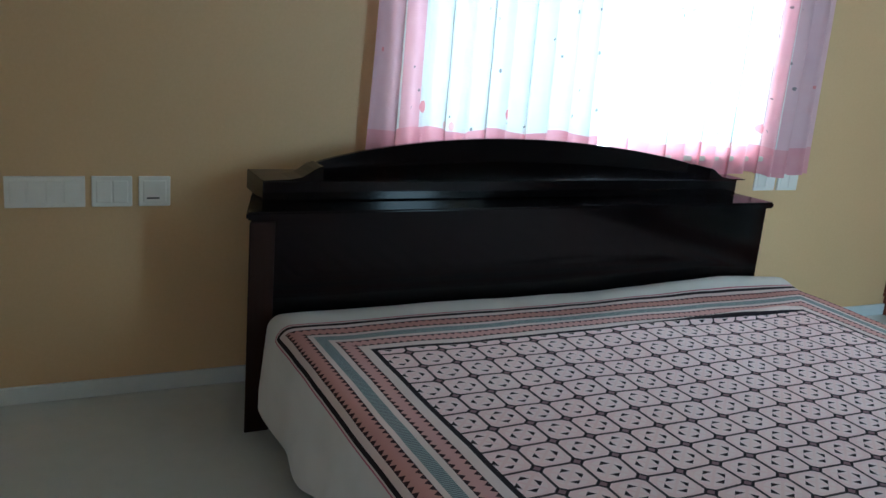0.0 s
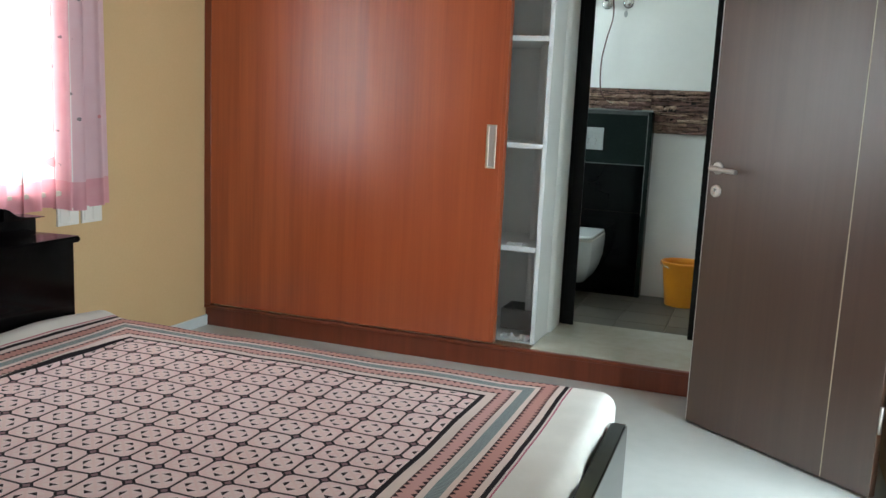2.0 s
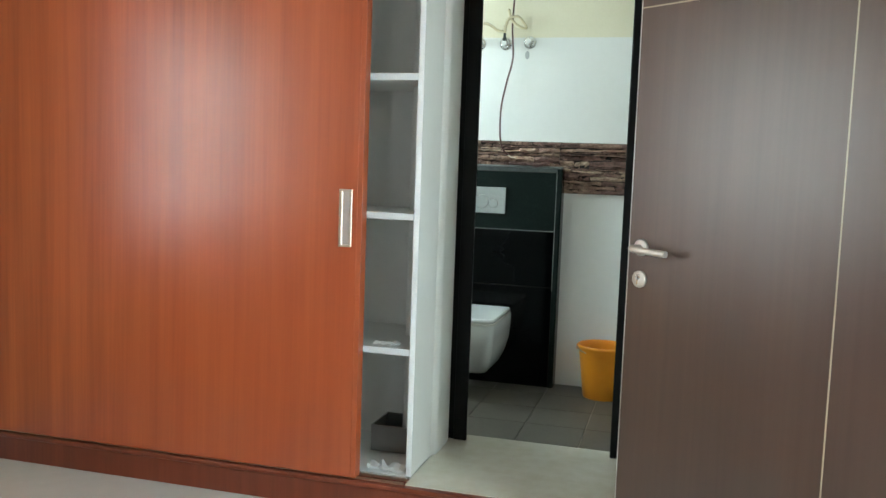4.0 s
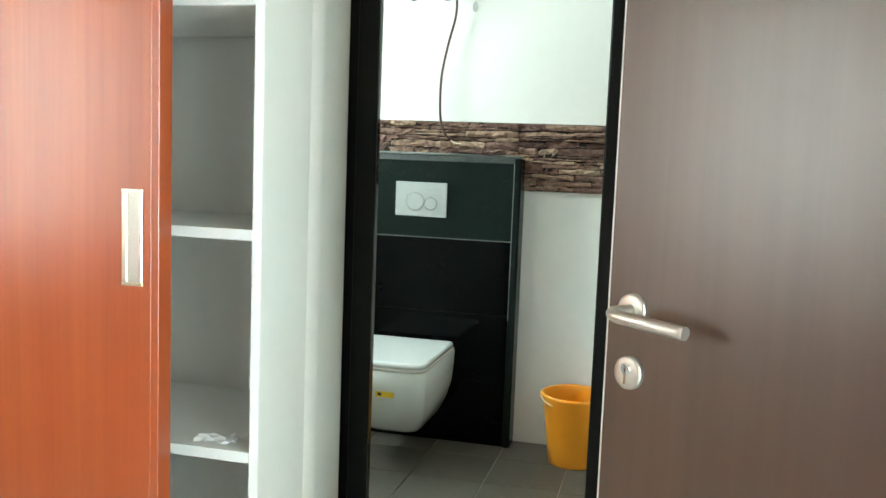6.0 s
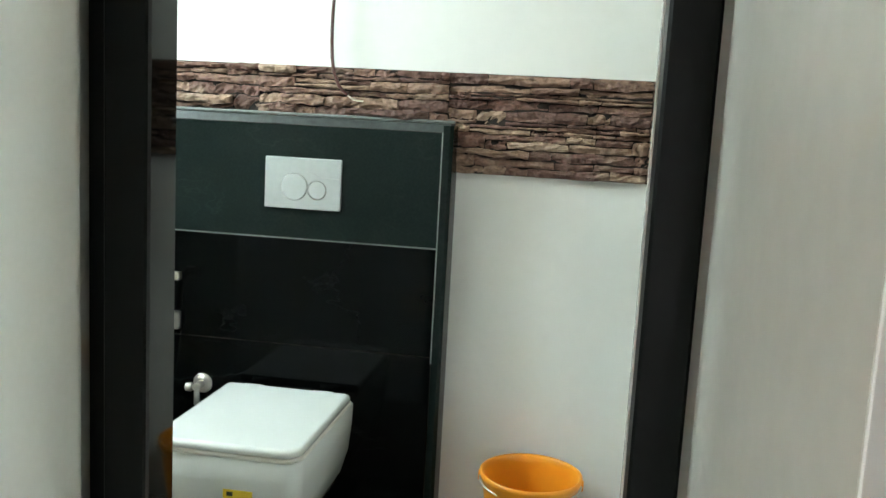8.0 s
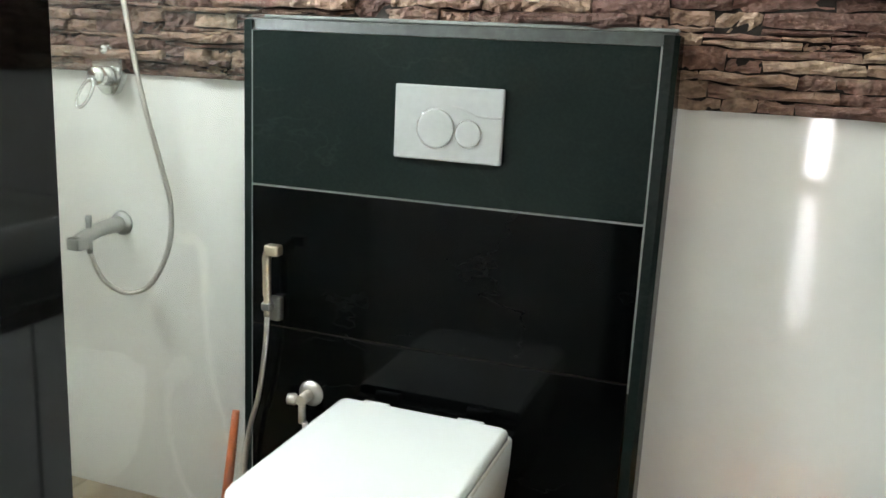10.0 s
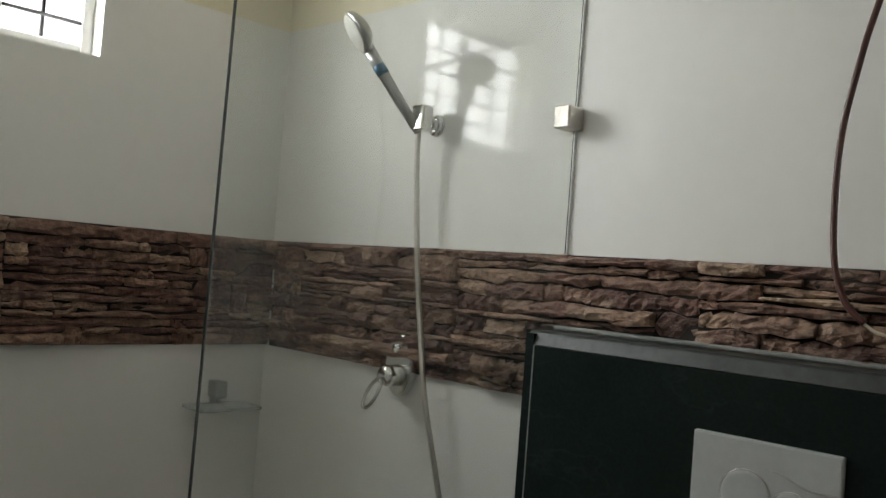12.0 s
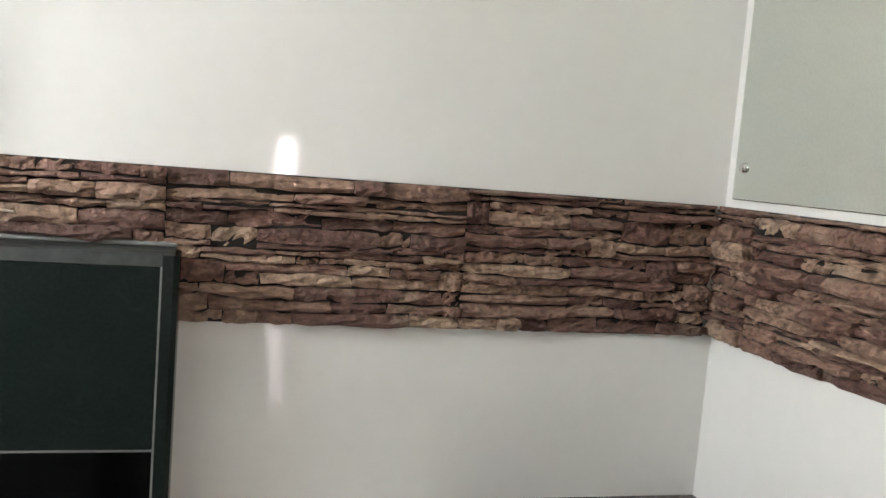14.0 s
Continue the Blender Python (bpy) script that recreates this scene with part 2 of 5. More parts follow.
def curtain_cloth(name, passing):
    """Thin white cotton with pink side and bottom bands and scattered red blossoms; daylight passes through. UV holds metres."""
    m, t, p = nodes_of(name)
    uv = t.nodes.new("ShaderNodeUVMap")
    sep = t.nodes.new("ShaderNodeSeparateXYZ")
    link(t, uv.outputs[0], sep.inputs[0])
    side, up = sep.outputs[0], sep.outputs[1]
    vo = t.nodes.new("ShaderNodeTexVoronoi")
    vo.inputs["Scale"].default_value = 5.5
    link(t, uv.outputs[0], vo.inputs[0])
    dot = maths(t, "LESS_THAN", vo.outputs["Distance"], .125)
    chosen = t.nodes.new("ShaderNodeSeparateColor")
    link(t, vo.outputs["Color"], chosen.inputs[0])
    dot = maths(t, "MULTIPLY", dot, maths(t, "GREATER_THAN", chosen.outputs[0], .30))
    vs = t.nodes.new("ShaderNodeTexVoronoi")
    vs.inputs["Scale"].default_value = 15
    link(t, uv.outputs[0], vs.inputs[0])
    twig = maths(t, "LESS_THAN", vs.outputs["Distance"], .13)
    n = grain(t, 12, coords="UV")
    pale = mixed(t, n, (.84, .85, .82), (.76, .80, .76))
    bandc = mixed(t, n, (.70, .30, .34), (.78, .44, .47))
    pinkc = mixed(t, n, (.74, .46, .51), (.79, .58, .61))
    col = mixed(t, maths(t, "LESS_THAN", side, .20), pale, pinkc)
    col = mixed(t, maths(t, "MULTIPLY", maths(t, "GREATER_THAN", side, .235), maths(t, "LESS_THAN", side, .33)), col, mixed(t, .4, pinkc, bandc))
    col = mixed(t, maths(t, "MULTIPLY", dot, .75), col, mixed(t, chosen.outputs[1], (.72, .12, .16), (.80, .45, .40)))
    col = mixed(t, maths(t, "MULTIPLY", maths(t, "MULTIPLY", twig, maths(t, "GREATER_THAN", n, .52)), .75), col, (.10, .12, .12))
    col = mixed(t, maths(t, "LESS_THAN", up, .13), col, bandc)
    link(t, col, p.inputs["Base Color"])
    p.inputs["Roughness"].default_value = .9
    tr = t.nodes.new("ShaderNodeBsdfTranslucent")
    link(t, col, tr.inputs[0])
    mx = t.nodes.new("ShaderNodeMixShader")
    mx.inputs[0].default_value = passing
    out = t.nodes["Material Output"]
    link(t, p.outputs[0], mx.inputs[1])
    link(t, tr.outputs[0], mx.inputs[2])
    link(t, mx.outputs[0], out.inputs[0])
    bumped(t, p, grain(t, 500, coords="UV"), .2)
    return m


# the bedspread's field, in metres of cloth
FIELD_X, FIELD_Y = (-1.807, -.424), (.943, 2.674)
FIELD_U, FIELD_V = (FIELD_X[1] - FIELD_X[0]) / 2, (FIELD_Y[1] - FIELD_Y[0]) / 2
CELL_U, CELL_V = .101, .107

OCHRE = surface("ochre_wall_paint", (.61, .41, .205), (.65, .445, .235), .55, 90, 1.5, bump=.12)
CEILING = surface("white_ceiling_paint", (.78, .77, .73), (.82, .81, .77), .8, 60, 2, bump=.1)
CREAM = surface("cream_wall_paint", (.72, .65, .48), (.77, .70, .54), .6, 70, 2, bump=.12)
PLASTER = surface("white_wall_paint", (.75, .755, .72), (.80, .80, .77), .6, 70, 2, bump=.12)
WALL_TILE = surface("glossy_white_wall_tile", (.78, .765, .73), (.81, .795, .76), .05, 25, 1.2, bump=.004, wear=.03)
MARBLE = surface("polished_pale_floor_tile", (.54, .55, .52), (.60, .605, .575), .16, 14, 1.6, bump=.01, wear=.1)
SKIRT = surface("white_skirting_tile", (.62, .66, .66), (.68, .71, .70), .25, 20, 3, bump=.02)
SLAB = surface("cream_marble_threshold", (.60, .56, .44), (.72, .70, .62), .25, 16, 5, bump=.03)
RED_WOOD = grained_wood("red_brown_wardrobe_laminate", (.29, .046, .011), (.38, .067, .016), (.47, .096, .026), .31, 1.0, .9)
RED_EDGE = grained_wood("dark_red_wardrobe_trim", (.13, .024, .010), (.17, .034, .014), (.22, .048, .02), .34)
DOOR_WOOD = grained_wood("dark_wenge_door_laminate", (.046, .018, .011), (.064, .027, .016), (.084, .040, .025), .33, .7, 1.0)
LACQUER = surface("near_black_lacquered_wood", (.0015, .0011, .0013), (.0032, .0022, .0023), .10, 40, 4, (1, .1, 1), bump=.004, wear=.04)
LACQUER.node_tree.nodes["Principled BSDF"].inputs["Specular IOR Level"].default_value = .26
DARK_SIDE = grained_wood("dark_brown_bed_side", (.012, .005, .003), (.018, .008, .005), (.026, .011, .007), .35)
DARK_SIDE.node_tree.nodes["Principled BSDF"].inputs["Specular IOR Level"].default_value = .2
BLACK_FRAME = surface("black_door_frame_paint", (.002, .0024, .0024), (.0045, .005, .0048), .42, 30, 3, bump=.03)
BLACK_FRAME.node_tree.nodes["Principled BSDF"].inputs["Specular IOR Level"].default_value = .15
GRANITE = granite("black_granite", 0)
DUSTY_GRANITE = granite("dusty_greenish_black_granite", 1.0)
CHALKY = surface("chalky_granite_edge", (.006, .009, .008), (.040, .046, .043), .5, 45, 7, bump=.15)
GRANITE_EDGE = surface("grey_granite_edge_grout", (.13, .14, .13), (.24, .25, .24), .5, 60, 8, bump=.2)
REVEAL = surface("polished_black_reveal", (.0015, .002, .002), (.003, .004, .0038), .04, 60, 5, bump=0, wear=.03)
REVEAL.node_tree.nodes["Principled BSDF"].inputs["Specular IOR Level"].default_value = .3
STONE = stone_skin("split_stone")
# near-black fill: deep shade in the gaps between stones is put into it
DARK_FILL = surface("dark_gap_fill", (.012, .008, .006), (.026, .017, .013), .9, 50, 8, bump=.5)
WHITE_LAM = surface("white_shelf_laminate", (.80, .80, .76), (.83, .83, .80), .35, 30, 2, bump=.02)
SHELF_EDGE = surface("white_shelf_edging", (.80, .82, .82), (.84, .86, .86), .3, 30, 2, bump=.02)
GREY_LAM = surface("grey_white_cabinet_laminate", (.48, .49, .45), (.55, .55, .51), .4, 30, 2, bump=.02)
BEIGE_LAM = surface("beige_niche_laminate", (.46, .37, .26), (.50, .41, .30), .4, 30, 2, bump=.02)
CERAMIC = surface("white_sanitary_ceramic", (.80, .82, .80), (.83, .85, .83), .10, 10, 2, bump=.0, wear=.04)
PLASTIC_WHITE = surface("white_switch_plastic", (.78, .76, .70), (.82, .80, .74), .3, 30, 4, bump=.02)
SILVER_PLASTIC = surface("matt_silver_flush_plate", (.37, .38, .37), (.42, .43, .42), .24, 60, 4, bump=.02)
ORANGE = surface("orange_bucket_plastic", (.80, .27, .015), (.85, .32, .02), .32, 20, 3, bump=.03)
ORANGE_RED = surface("orange_red_plastic", (.78, .14, .03), (.84, .18, .04), .35, 20, 3, bump=.03)
CHROME = metal("chrome", (.78, .78, .77), .06)
STEEL = metal("brushed_steel", (.62, .58, .54), .36)
ALU = metal("champagne_aluminium", (.72, .64, .52), .3)
ZINC = metal("dull_grey_metal", (.42, .42, .41), .3)
BLACK_PLASTIC = surface("black_plastic", (.012, .012, .012), (.02, .02, .02), .4, 40, 4, bump=.03)
WIRE_RED = surface("brown_red_cable_sleeve", (.07, .022, .018), (.10, .032, .024), .35, 60, 6, bump=.05)
YELLOW_TUBE = surface("braided_yellowed_tube", (.52, .42, .24), (.66, .56, .36), .45, 200, 8, bump=.3)
YELLOW = surface("yellow_sticker_paper", (.75, .50, .03), (.80, .55, .04), .6, 40, 4, bump=.02)
PAPER = surface("crumpled_white_paper", (.72, .73, .72), (.80, .81, .80), .8, 60, 5, bump=.3)
WOOD_LIP = grained_wood("raw_pale_wood_lip", (.42, .24, .09), (.50, .29, .12), (.58, .36, .16), .5)
FLOOR_TILE = tile_skin("dark_bathroom_floor_tile", (.085, .074, .060), (.13, .114, .094), .34)
SHOWER_TILE = tile_skin("brown_shower_floor_tile", (.27, .195, .125), (.36, .27, .18), .30)
GROUT = surface("pale_floor_grout", (.38, .36, .31), (.46, .44, .38), .8, 80, 6, bump=.2)
# the pane's milky reflection of the bright room is mixed into its colour
GLASS = hazed_glass("clear_shower_glass", (.955, .985, .97), .05)
GLASS_EDGE = surface("dark_grey_glass_edge", (.035, .05, .048), (.055, .07, .066), .15, 20, 3, bump=0)
MIRROR = metal("silvered_mirror", (.86, .90, .86), .01)
SPREAD = bedspread()
CURTAIN = curtain_cloth("translucent_curtain_cotton", .27)
GATHERED = curtain_cloth("gathered_curtain_cotton", .085)
UPVC = surface("white_window_frame", (.74, .74, .72), (.80, .80, .78), .35, 30, 4, bump=.02)
COUNTER = surface("dark_grey_granite_counter", (.055, .050, .046), (.10, .092, .085), .18, 160, 4, bump=.02)
MATTRESS = surface("pale_mattress_ticking", (.6, .58, .54), (.66, .64, .6), .85, 60, 5, bump=.2)

# ---- building helpers ----


def bm_box(a, b, bevel=0.0, seg=1):
    bm = bmesh.new()
    bmesh.ops.create_cube(bm, size=1)
    for v in bm.verts:
        v.co = Vector([(a[i] + b[i]) / 2 + v.co[i] * (b[i] - a[i]) for i in range(3)])
    if bevel:
        bmesh.ops.bevel(bm, geom=list(bm.edges), offset=bevel, segments=seg, profile=.5, affect="EDGES")
    return bm


def bm_join(*many):
    bm = bmesh.new()
    for b in many:
        me = bpy.data.meshes.new("joined")
        b.to_mesh(me)
        b.free()
        bm.from_mesh(me)
        bpy.data.meshes.remove(me)
    return bm


def bm_prism(points, axis, lo, hi, bevel=0.0):
    """A closed outline pushed along an axis. points: pairs of the two other axes, in x, y, z order."""
    bm = bmesh.new()

    def place(p, h):
        return {"x": (h, p[0], p[1]), "y": (p[0], h, p[1]), "z": (p[0], p[1], h)}[axis]
    a = [bm.verts.new(place(p, lo)) for p in points]
    b = [bm.verts.new(place(p, hi)) for p in points]
    n = len(points)
    bm.faces.new(a[::-1])
    bm.faces.new(b)
    for i in range(n):
        bm.faces.new((a[i], a[(i + 1) % n], b[(i + 1) % n], b[i]))
    bmesh.ops.recalc_face_normals(bm, faces=bm.faces)
    if bevel:
        bmesh.ops.bevel(bm, geom=[e for e in bm.edges if e.calc_face_angle(0) > .6], offset=bevel, segments=2, affect="EDGES")
    return bm


def bm_tube(points, radius, sides=10, caps=True):
    """A round tube along points; radius: one number or one for each point."""
    bm = bmesh.new()
    pts = [Vector(p) for p in points]
    rad = radius if isinstance(radius, (list, tuple)) else [radius] * len(pts)
    rings, side = [], None
    for i, p in enumerate(pts):
        way = (pts[min(i + 1, len(pts) - 1)] - pts[max(i - 1, 0)]).normalized()
        if side is None:
            side = way.orthogonal().normalized()
        side = (side - way * side.dot(way)).normalized()
        up = way.cross(side)
        rings.append([bm.verts.new(p + (side * math.cos(k * math.tau / sides) + up * math.sin(k * math.tau / sides)) * rad[i]) for k in range(sides)])
    for r, s in zip(rings, rings[1:]):
        for k in range(sides):
            f = bm.faces.new((r[k], r[(k + 1) % sides], s[(k + 1) % sides], s[k]))
            f.smooth = True
    if caps:
        bm.faces.new(rings[0][::-1])
        bm.faces.new(rings[-1])
    bmesh.ops.recalc_face_normals(bm, faces=bm.faces)
    return bm


def bm_lathe(profile, centre, axis=(0, 0, 1), sides=32):
    """A profile of (radius, height) turned about an axis through centre."""
    bm = bmesh.new()
    turn = Vector((0, 0, 1)).rotation_difference(Vector(axis)).to_matrix()
    rings = [[bm.verts.new(turn @ Vector((r * math.cos(k * math.tau / sides), r * math.sin(k * math.tau / sides), h)) + Vector(centre)) for k in range(sides)] for r, h in profile]
    for r, s in zip(rings, rings[1:]):
        for k in range(sides):
            f = bm.faces.new((r[k], r[(k + 1) % sides], s[(k + 1) % sides], s[k]))
            f.smooth = True
    if profile[0][0] > .0005:
        bm.faces.new(rings[0][::-1])
    if profile[-1][0] > .0005:
        bm.faces.new(rings[-1])
    bmesh.ops.remove_doubles(bm, verts=bm.verts, dist=.00005)
    bmesh.ops.recalc_face_normals(bm, faces=bm.faces)
    return bm


def curved(points, steps=8):
    """A smooth line through points."""
    pts = [Vector(p) for p in points]
    pts = [pts[0] * 2 - pts[1]] + pts + [pts[-1] * 2 - pts[-2]]
    out = []
    for a, b, c, d in zip(pts, pts[1:], pts[2:], pts[3:]):
        for k in range(steps):
            s = k / steps
            out.append(.5 * ((2 * b) + (c - a) * s + (2 * a - 5 * b + 4 * c - d) * s * s + (3 * b - a - 3 * c + d) * s ** 3))
    return out + [pts[-2]]


def thing(name, base, label, category, group=""):
    e = new(name)
    e.location = base
    e.empty_display_size = .05
    return tagged(e, label, category, group)


def base_of(ob):
    while ob.parent:
        ob = ob.parent
    return ob.location.copy()


def part(name, bm, material, parent=None, label="", smooth=False):
    """Links a bmesh, given in world places, as one mesh under a thing or a part."""
    me = bpy.data.meshes.new(name)
    if parent:
        bmesh.ops.translate(bm, verts=bm.verts, vec=-base_of(parent))
    if smooth:
        for f in bm.faces:
            f.smooth = True
    bm.to_mesh(me)
    bm.free()
    me.materials.append(material)
    ob = new(name, me)
    if parent:
        ob.parent = parent
    if label:
        ob["label"] = label
    return ob


def setting(name, bm, material, label, category):
    return tagged(part(name, bm, material), label, category, kind="structure")


def turned(bm, m):
    bmesh.ops.transform(bm, matrix=m, verts=bm.verts)
    return bm

# ---- the rooms ----
XW = -2.602        # inner face of the bedroom's window wall
YW = 4.246         # front of the wardrobe
YB = 6.569         # inner face of the bathroom's back wall
WIN_Y, WIN_Z = (1.28, 3.16), (.86, 2.14)
BWIN_Y, BWIN_Z = (5.42, 6.0), (1.932, 2.375)

setting("floor", bm_box((-2.80, -2.2, -.12), (2.2, 4.90, 0)), MARBLE, "polished pale marble-look bedroom floor", "floor")
setting("ceiling", bm_box((-2.80, -2.2, 2.80), (2.2, 4.90, 2.92)), CEILING, "white painted bedroom ceiling", "ceiling")
wall = bm_join(
    bm_box((XW - .22, -2.2, 0), (XW, WIN_Y[0], 2.8)), bm_box((XW - .22, WIN_Y[1], 0), (XW, 4.90, 2.8)),
    bm_box((XW - .22, WIN_Y[0], 0), (XW, WIN_Y[1], WIN_Z[0])), bm_box((XW - .22, WIN_Y[0], WIN_Z[1]), (XW, WIN_Y[1], 2.8)))
setting("wall_west", wall, OCHRE, "ochre painted bedroom wall with a window", "wall")
south = bm_join(bm_box((XW - .22, -2.35, 0), (.32, -2.2, 2.8)), bm_box((.54, -2.35, 0), (2.2, -2.2, 2.8)), bm_box((.32, -2.35, 1.70), (.54, -2.2, 2.8)), bm_box((.32, -2.35, 0), (.54, -2.2, .10)))
setting("wall_south", south, OCHRE, "plain ochre painted bedroom wall with a tall opening", "wall")


def glow(name, strength):
    m, t, p = nodes_of(name)
    e = t.nodes.new("ShaderNodeEmission")
    n = grain(t, .8)
    link(t, mixed(t, n, (.88, .96, 1), (1, 1, 1)), e.inputs[0])
    e.inputs[1].default_value = strength
    link(t, e.outputs[0], t.nodes["Material Output"].inputs[0])
    return m


SKYGLOW = glow("bright_daylight_sky", 3.0)
setting("backdrop_west", bm_box((-3.62, -.6, -.6), (-3.60, 7.4, 4.4)), SKYGLOW, "bright overexposed daylight outside the windows", "sky")
setting("backdrop_south", bm_box((-1.0, -3.22, -.6), (1.8, -3.20, 3.6)), glow("soft_daylight_outside", 1.5), "bright overexposed daylight outside the bedroom", "sky")
east = bm_join(bm_box((.90, -2.2, 0), (1.05, 2.44, 2.8)), bm_box((.90, 3.36, 0), (1.05, 4.90, 2.8)), bm_box((.90, 2.44, 2.12), (1.05, 3.36, 2.8)))
setting("wall_east", east, OCHRE, "ochre painted bedroom wall with a doorway", "wall")
# passage wall, its opening and the sheet beyond are unseen, added round that lamp
setting("wall_passage", bm_join(bm_box((1.60, -2.2, 0), (1.72, 2.15, 2.8)), bm_box((1.60, 3.35, 0), (1.72, 4.90, 2.8)), bm_box((1.60, 2.15, 2.2), (1.72, 3.35, 2.8)), bm_box((1.60, 2.15, 0), (1.72, 3.35, .3))), PLASTER, "unseen white passage wall with an opening added for fill light", "wall")
setting("backdrop_east", bm_box((2.60, .6, -.4), (2.62, 4.9, 3.6)), CEILING, "unseen pale sheet added beyond the passage", "backdrop")
setting("baseboard_west", bm_join(bm_box((XW, -2.2, 0), (XW + .014, YW + .02, .062), .003)), SKIRT, "white tiled skirting along the ochre wall", "baseboard")

# wall between bedroom and bathroom, with the doorway
DX0, DX1, DZ = -.632, .117, 2.126
inner = bm_join(bm_box((-2.80, 4.90, 0), (-.702, 4.972, 2.8)), bm_box((DX1, 4.90, 0), (1.05, 4.972, 2.8)), bm_box((-.702, 4.90, DZ), (DX1, 4.972, 2.8)))
setting("wall_between", inner, PLASTER, "white wall between bedroom and bathroom", "wall")
setting("floor_bathroom", bm_box((-2.60, 4.972, -.12), (.95, 6.75, -.006)), GROUT, "bathroom floor of dark square tiles in pale grout", "floor")
setting("ceiling_bathroom", bm_box((-2.60, 4.972, 2.75), (.95, 6.75, 2.87)), CEILING, "white painted bathroom ceiling", "ceiling")
TT = 2.138         # top of the wall tiles
setting("wall_north_tiles", bm_box((-2.60, YB, -.05), (.95, YB + .18, TT)), WALL_TILE, "large glossy white tiles on the bathroom wall", "wall tiles")
setting("wall_north_upper", bm_box((-2.60, YB + .004, TT), (.95, YB + .18, 2.75)), CREAM, "cream painted wall above the tiles", "wall")
XL, XR = -2.48, .804
lo = bm_join(bm_box((XL - .12, 4.972, -.05), (XL, YB, BWIN_Z[0])), bm_box((XL - .12, 4.972, BWIN_Z[0]), (XL, BWIN_Y[0], TT)), bm_box((XL - .12, BWIN_Y[1], BWIN_Z[0]), (XL, YB, TT)))
setting("wall_shower_tiles", lo, WALL_TILE, "glossy white tiles on the shower's window wall", "wall tiles")
up = bm_join(bm_box((XL - .12, 4.972, TT), (XL - .004, BWIN_Y[0], 2.75)), bm_box((XL - .12, BWIN_Y[1], TT), (XL - .004, YB, 2.75)), bm_box((XL - .12, BWIN_Y[0], BWIN_Z[1]), (XL - .004, BWIN_Y[1], 2.75)))
setting("wall_shower_upper", up, CREAM, "cream painted wall above the tiles of the shower", "wall")
setting("wall_vanity_tiles", bm_box((XR, 4.972, -.05), (XR + .14, YB, TT)), WALL_TILE, "glossy white tiles on the wall behind the vanity", "wall tiles")
setting("wall_vanity_upper", bm_box((XR + .004, 4.972, TT), (XR + .14, YB, 2.75)), CREAM, "cream painted wall above the vanity's tiles", "wall")
setting("wall_door_tiles", bm_join(bm_box((XL, 4.972, 0), (-.701, 5.064, TT)), bm_box((DX1 - .06, 4.972, 0), (XR, 4.985, TT)), bm_box((-.70, 4.972, DZ), (DX1 - .06, 4.985, TT))), WALL_TILE, "glossy white tiles beside the bathroom doorway", "wall tiles")
setting("threshold", bm_box((-.664, 4.27, .06), (.125, 4.970, .126), .004), SLAB, "raised cream marble threshold before the bathroom door", "threshold")
setting("threshold_step", bm_box((-.60, 4.972, -.006), (.08, 5.0, .06), .003), SLAB, "marble step down into the bathroom", "step")

# the bathroom's door frame
fr = thing("door_frame", (-.26, 4.90, .126), "black door frame with a raw wooden lip at the bathroom doorway", "door frame")
part("jamb", bm_box((DX0, 4.875, .126), (-.572, 4.890, DZ), .003), BLACK_FRAME, fr)
part("jamb", bm_box((.057, 4.875, .126), (DX1, 4.905, DZ), .004), BLACK_FRAME, fr)
part("head", bm_box((-.5715, 4.875, 2.064), (.057, 4.905, DZ), .004), BLACK_FRAME, fr)
part("lip", bm_box((-.66, 4.967, .126), (-.624, 4.985, 2.064), .001), WOOD_LIP, fr, "raw pale wooden lip")
part("reveal", bm_box((-.70, 4.9855, .0), (-.625, 5.066, 2.10), .001), REVEAL, fr, "polished black granite reveal")
part("reveal", bm_box((-.66, 4.8905, .126), (-.632, 4.9665, 2.064)), BLACK_FRAME, fr)
part("reveal", bm_box((.060, 4.907, .126), (.115, 4.987, 2.064), .002), BLACK_FRAME, fr)
part("reveal", bm_box((-.575, 4.907, 2.068), (.060, 4.987, 2.12), .002), BLACK_FRAME, fr)

# ---- bedroom window ----
wn = thing("window_1", (XW - .11, 2.22, WIN_Z[0]), "white sliding window with thin horizontal grille bars, daylight behind", "window")
tagged(wn, kind="structure")
y0, y1, z0, z1 = WIN_Y[0], WIN_Y[1], WIN_Z[0], WIN_Z[1]
xf = XW - .06
part("window_frame", bm_join(bm_box((xf - .05, y0, z0), (xf, y0 + .05, z1), .004), bm_box((xf - .05, y1 - .05, z0), (xf, y1, z1), .004),
     bm_box((xf - .05, y0 + .05, z0), (xf, y1 - .05, z0 + .05), .004), bm_box((xf - .05, y0 + .05, z1 - .05), (xf, y1 - .05, z1), .004)), UPVC, wn)
for y in (1.85, 2.58):
    part("mullion", bm_box((xf - .045, y - .025, z0 + .05), (xf - .005, y + .025, z1 - .05), .003), UPVC, wn)
for k in range(9):
    z = z0 + .13 + k * .125
    part("grille_bar", bm_tube([(xf - .02, y0 + .05, z), (xf - .02, y1 - .05, z)], .005, 6), UPVC, wn)
part("window_sill", bm_box((XW - .2, y0, z0 - .02), (XW + .02, y1, z0 + .004), .004), SLAB, wn)


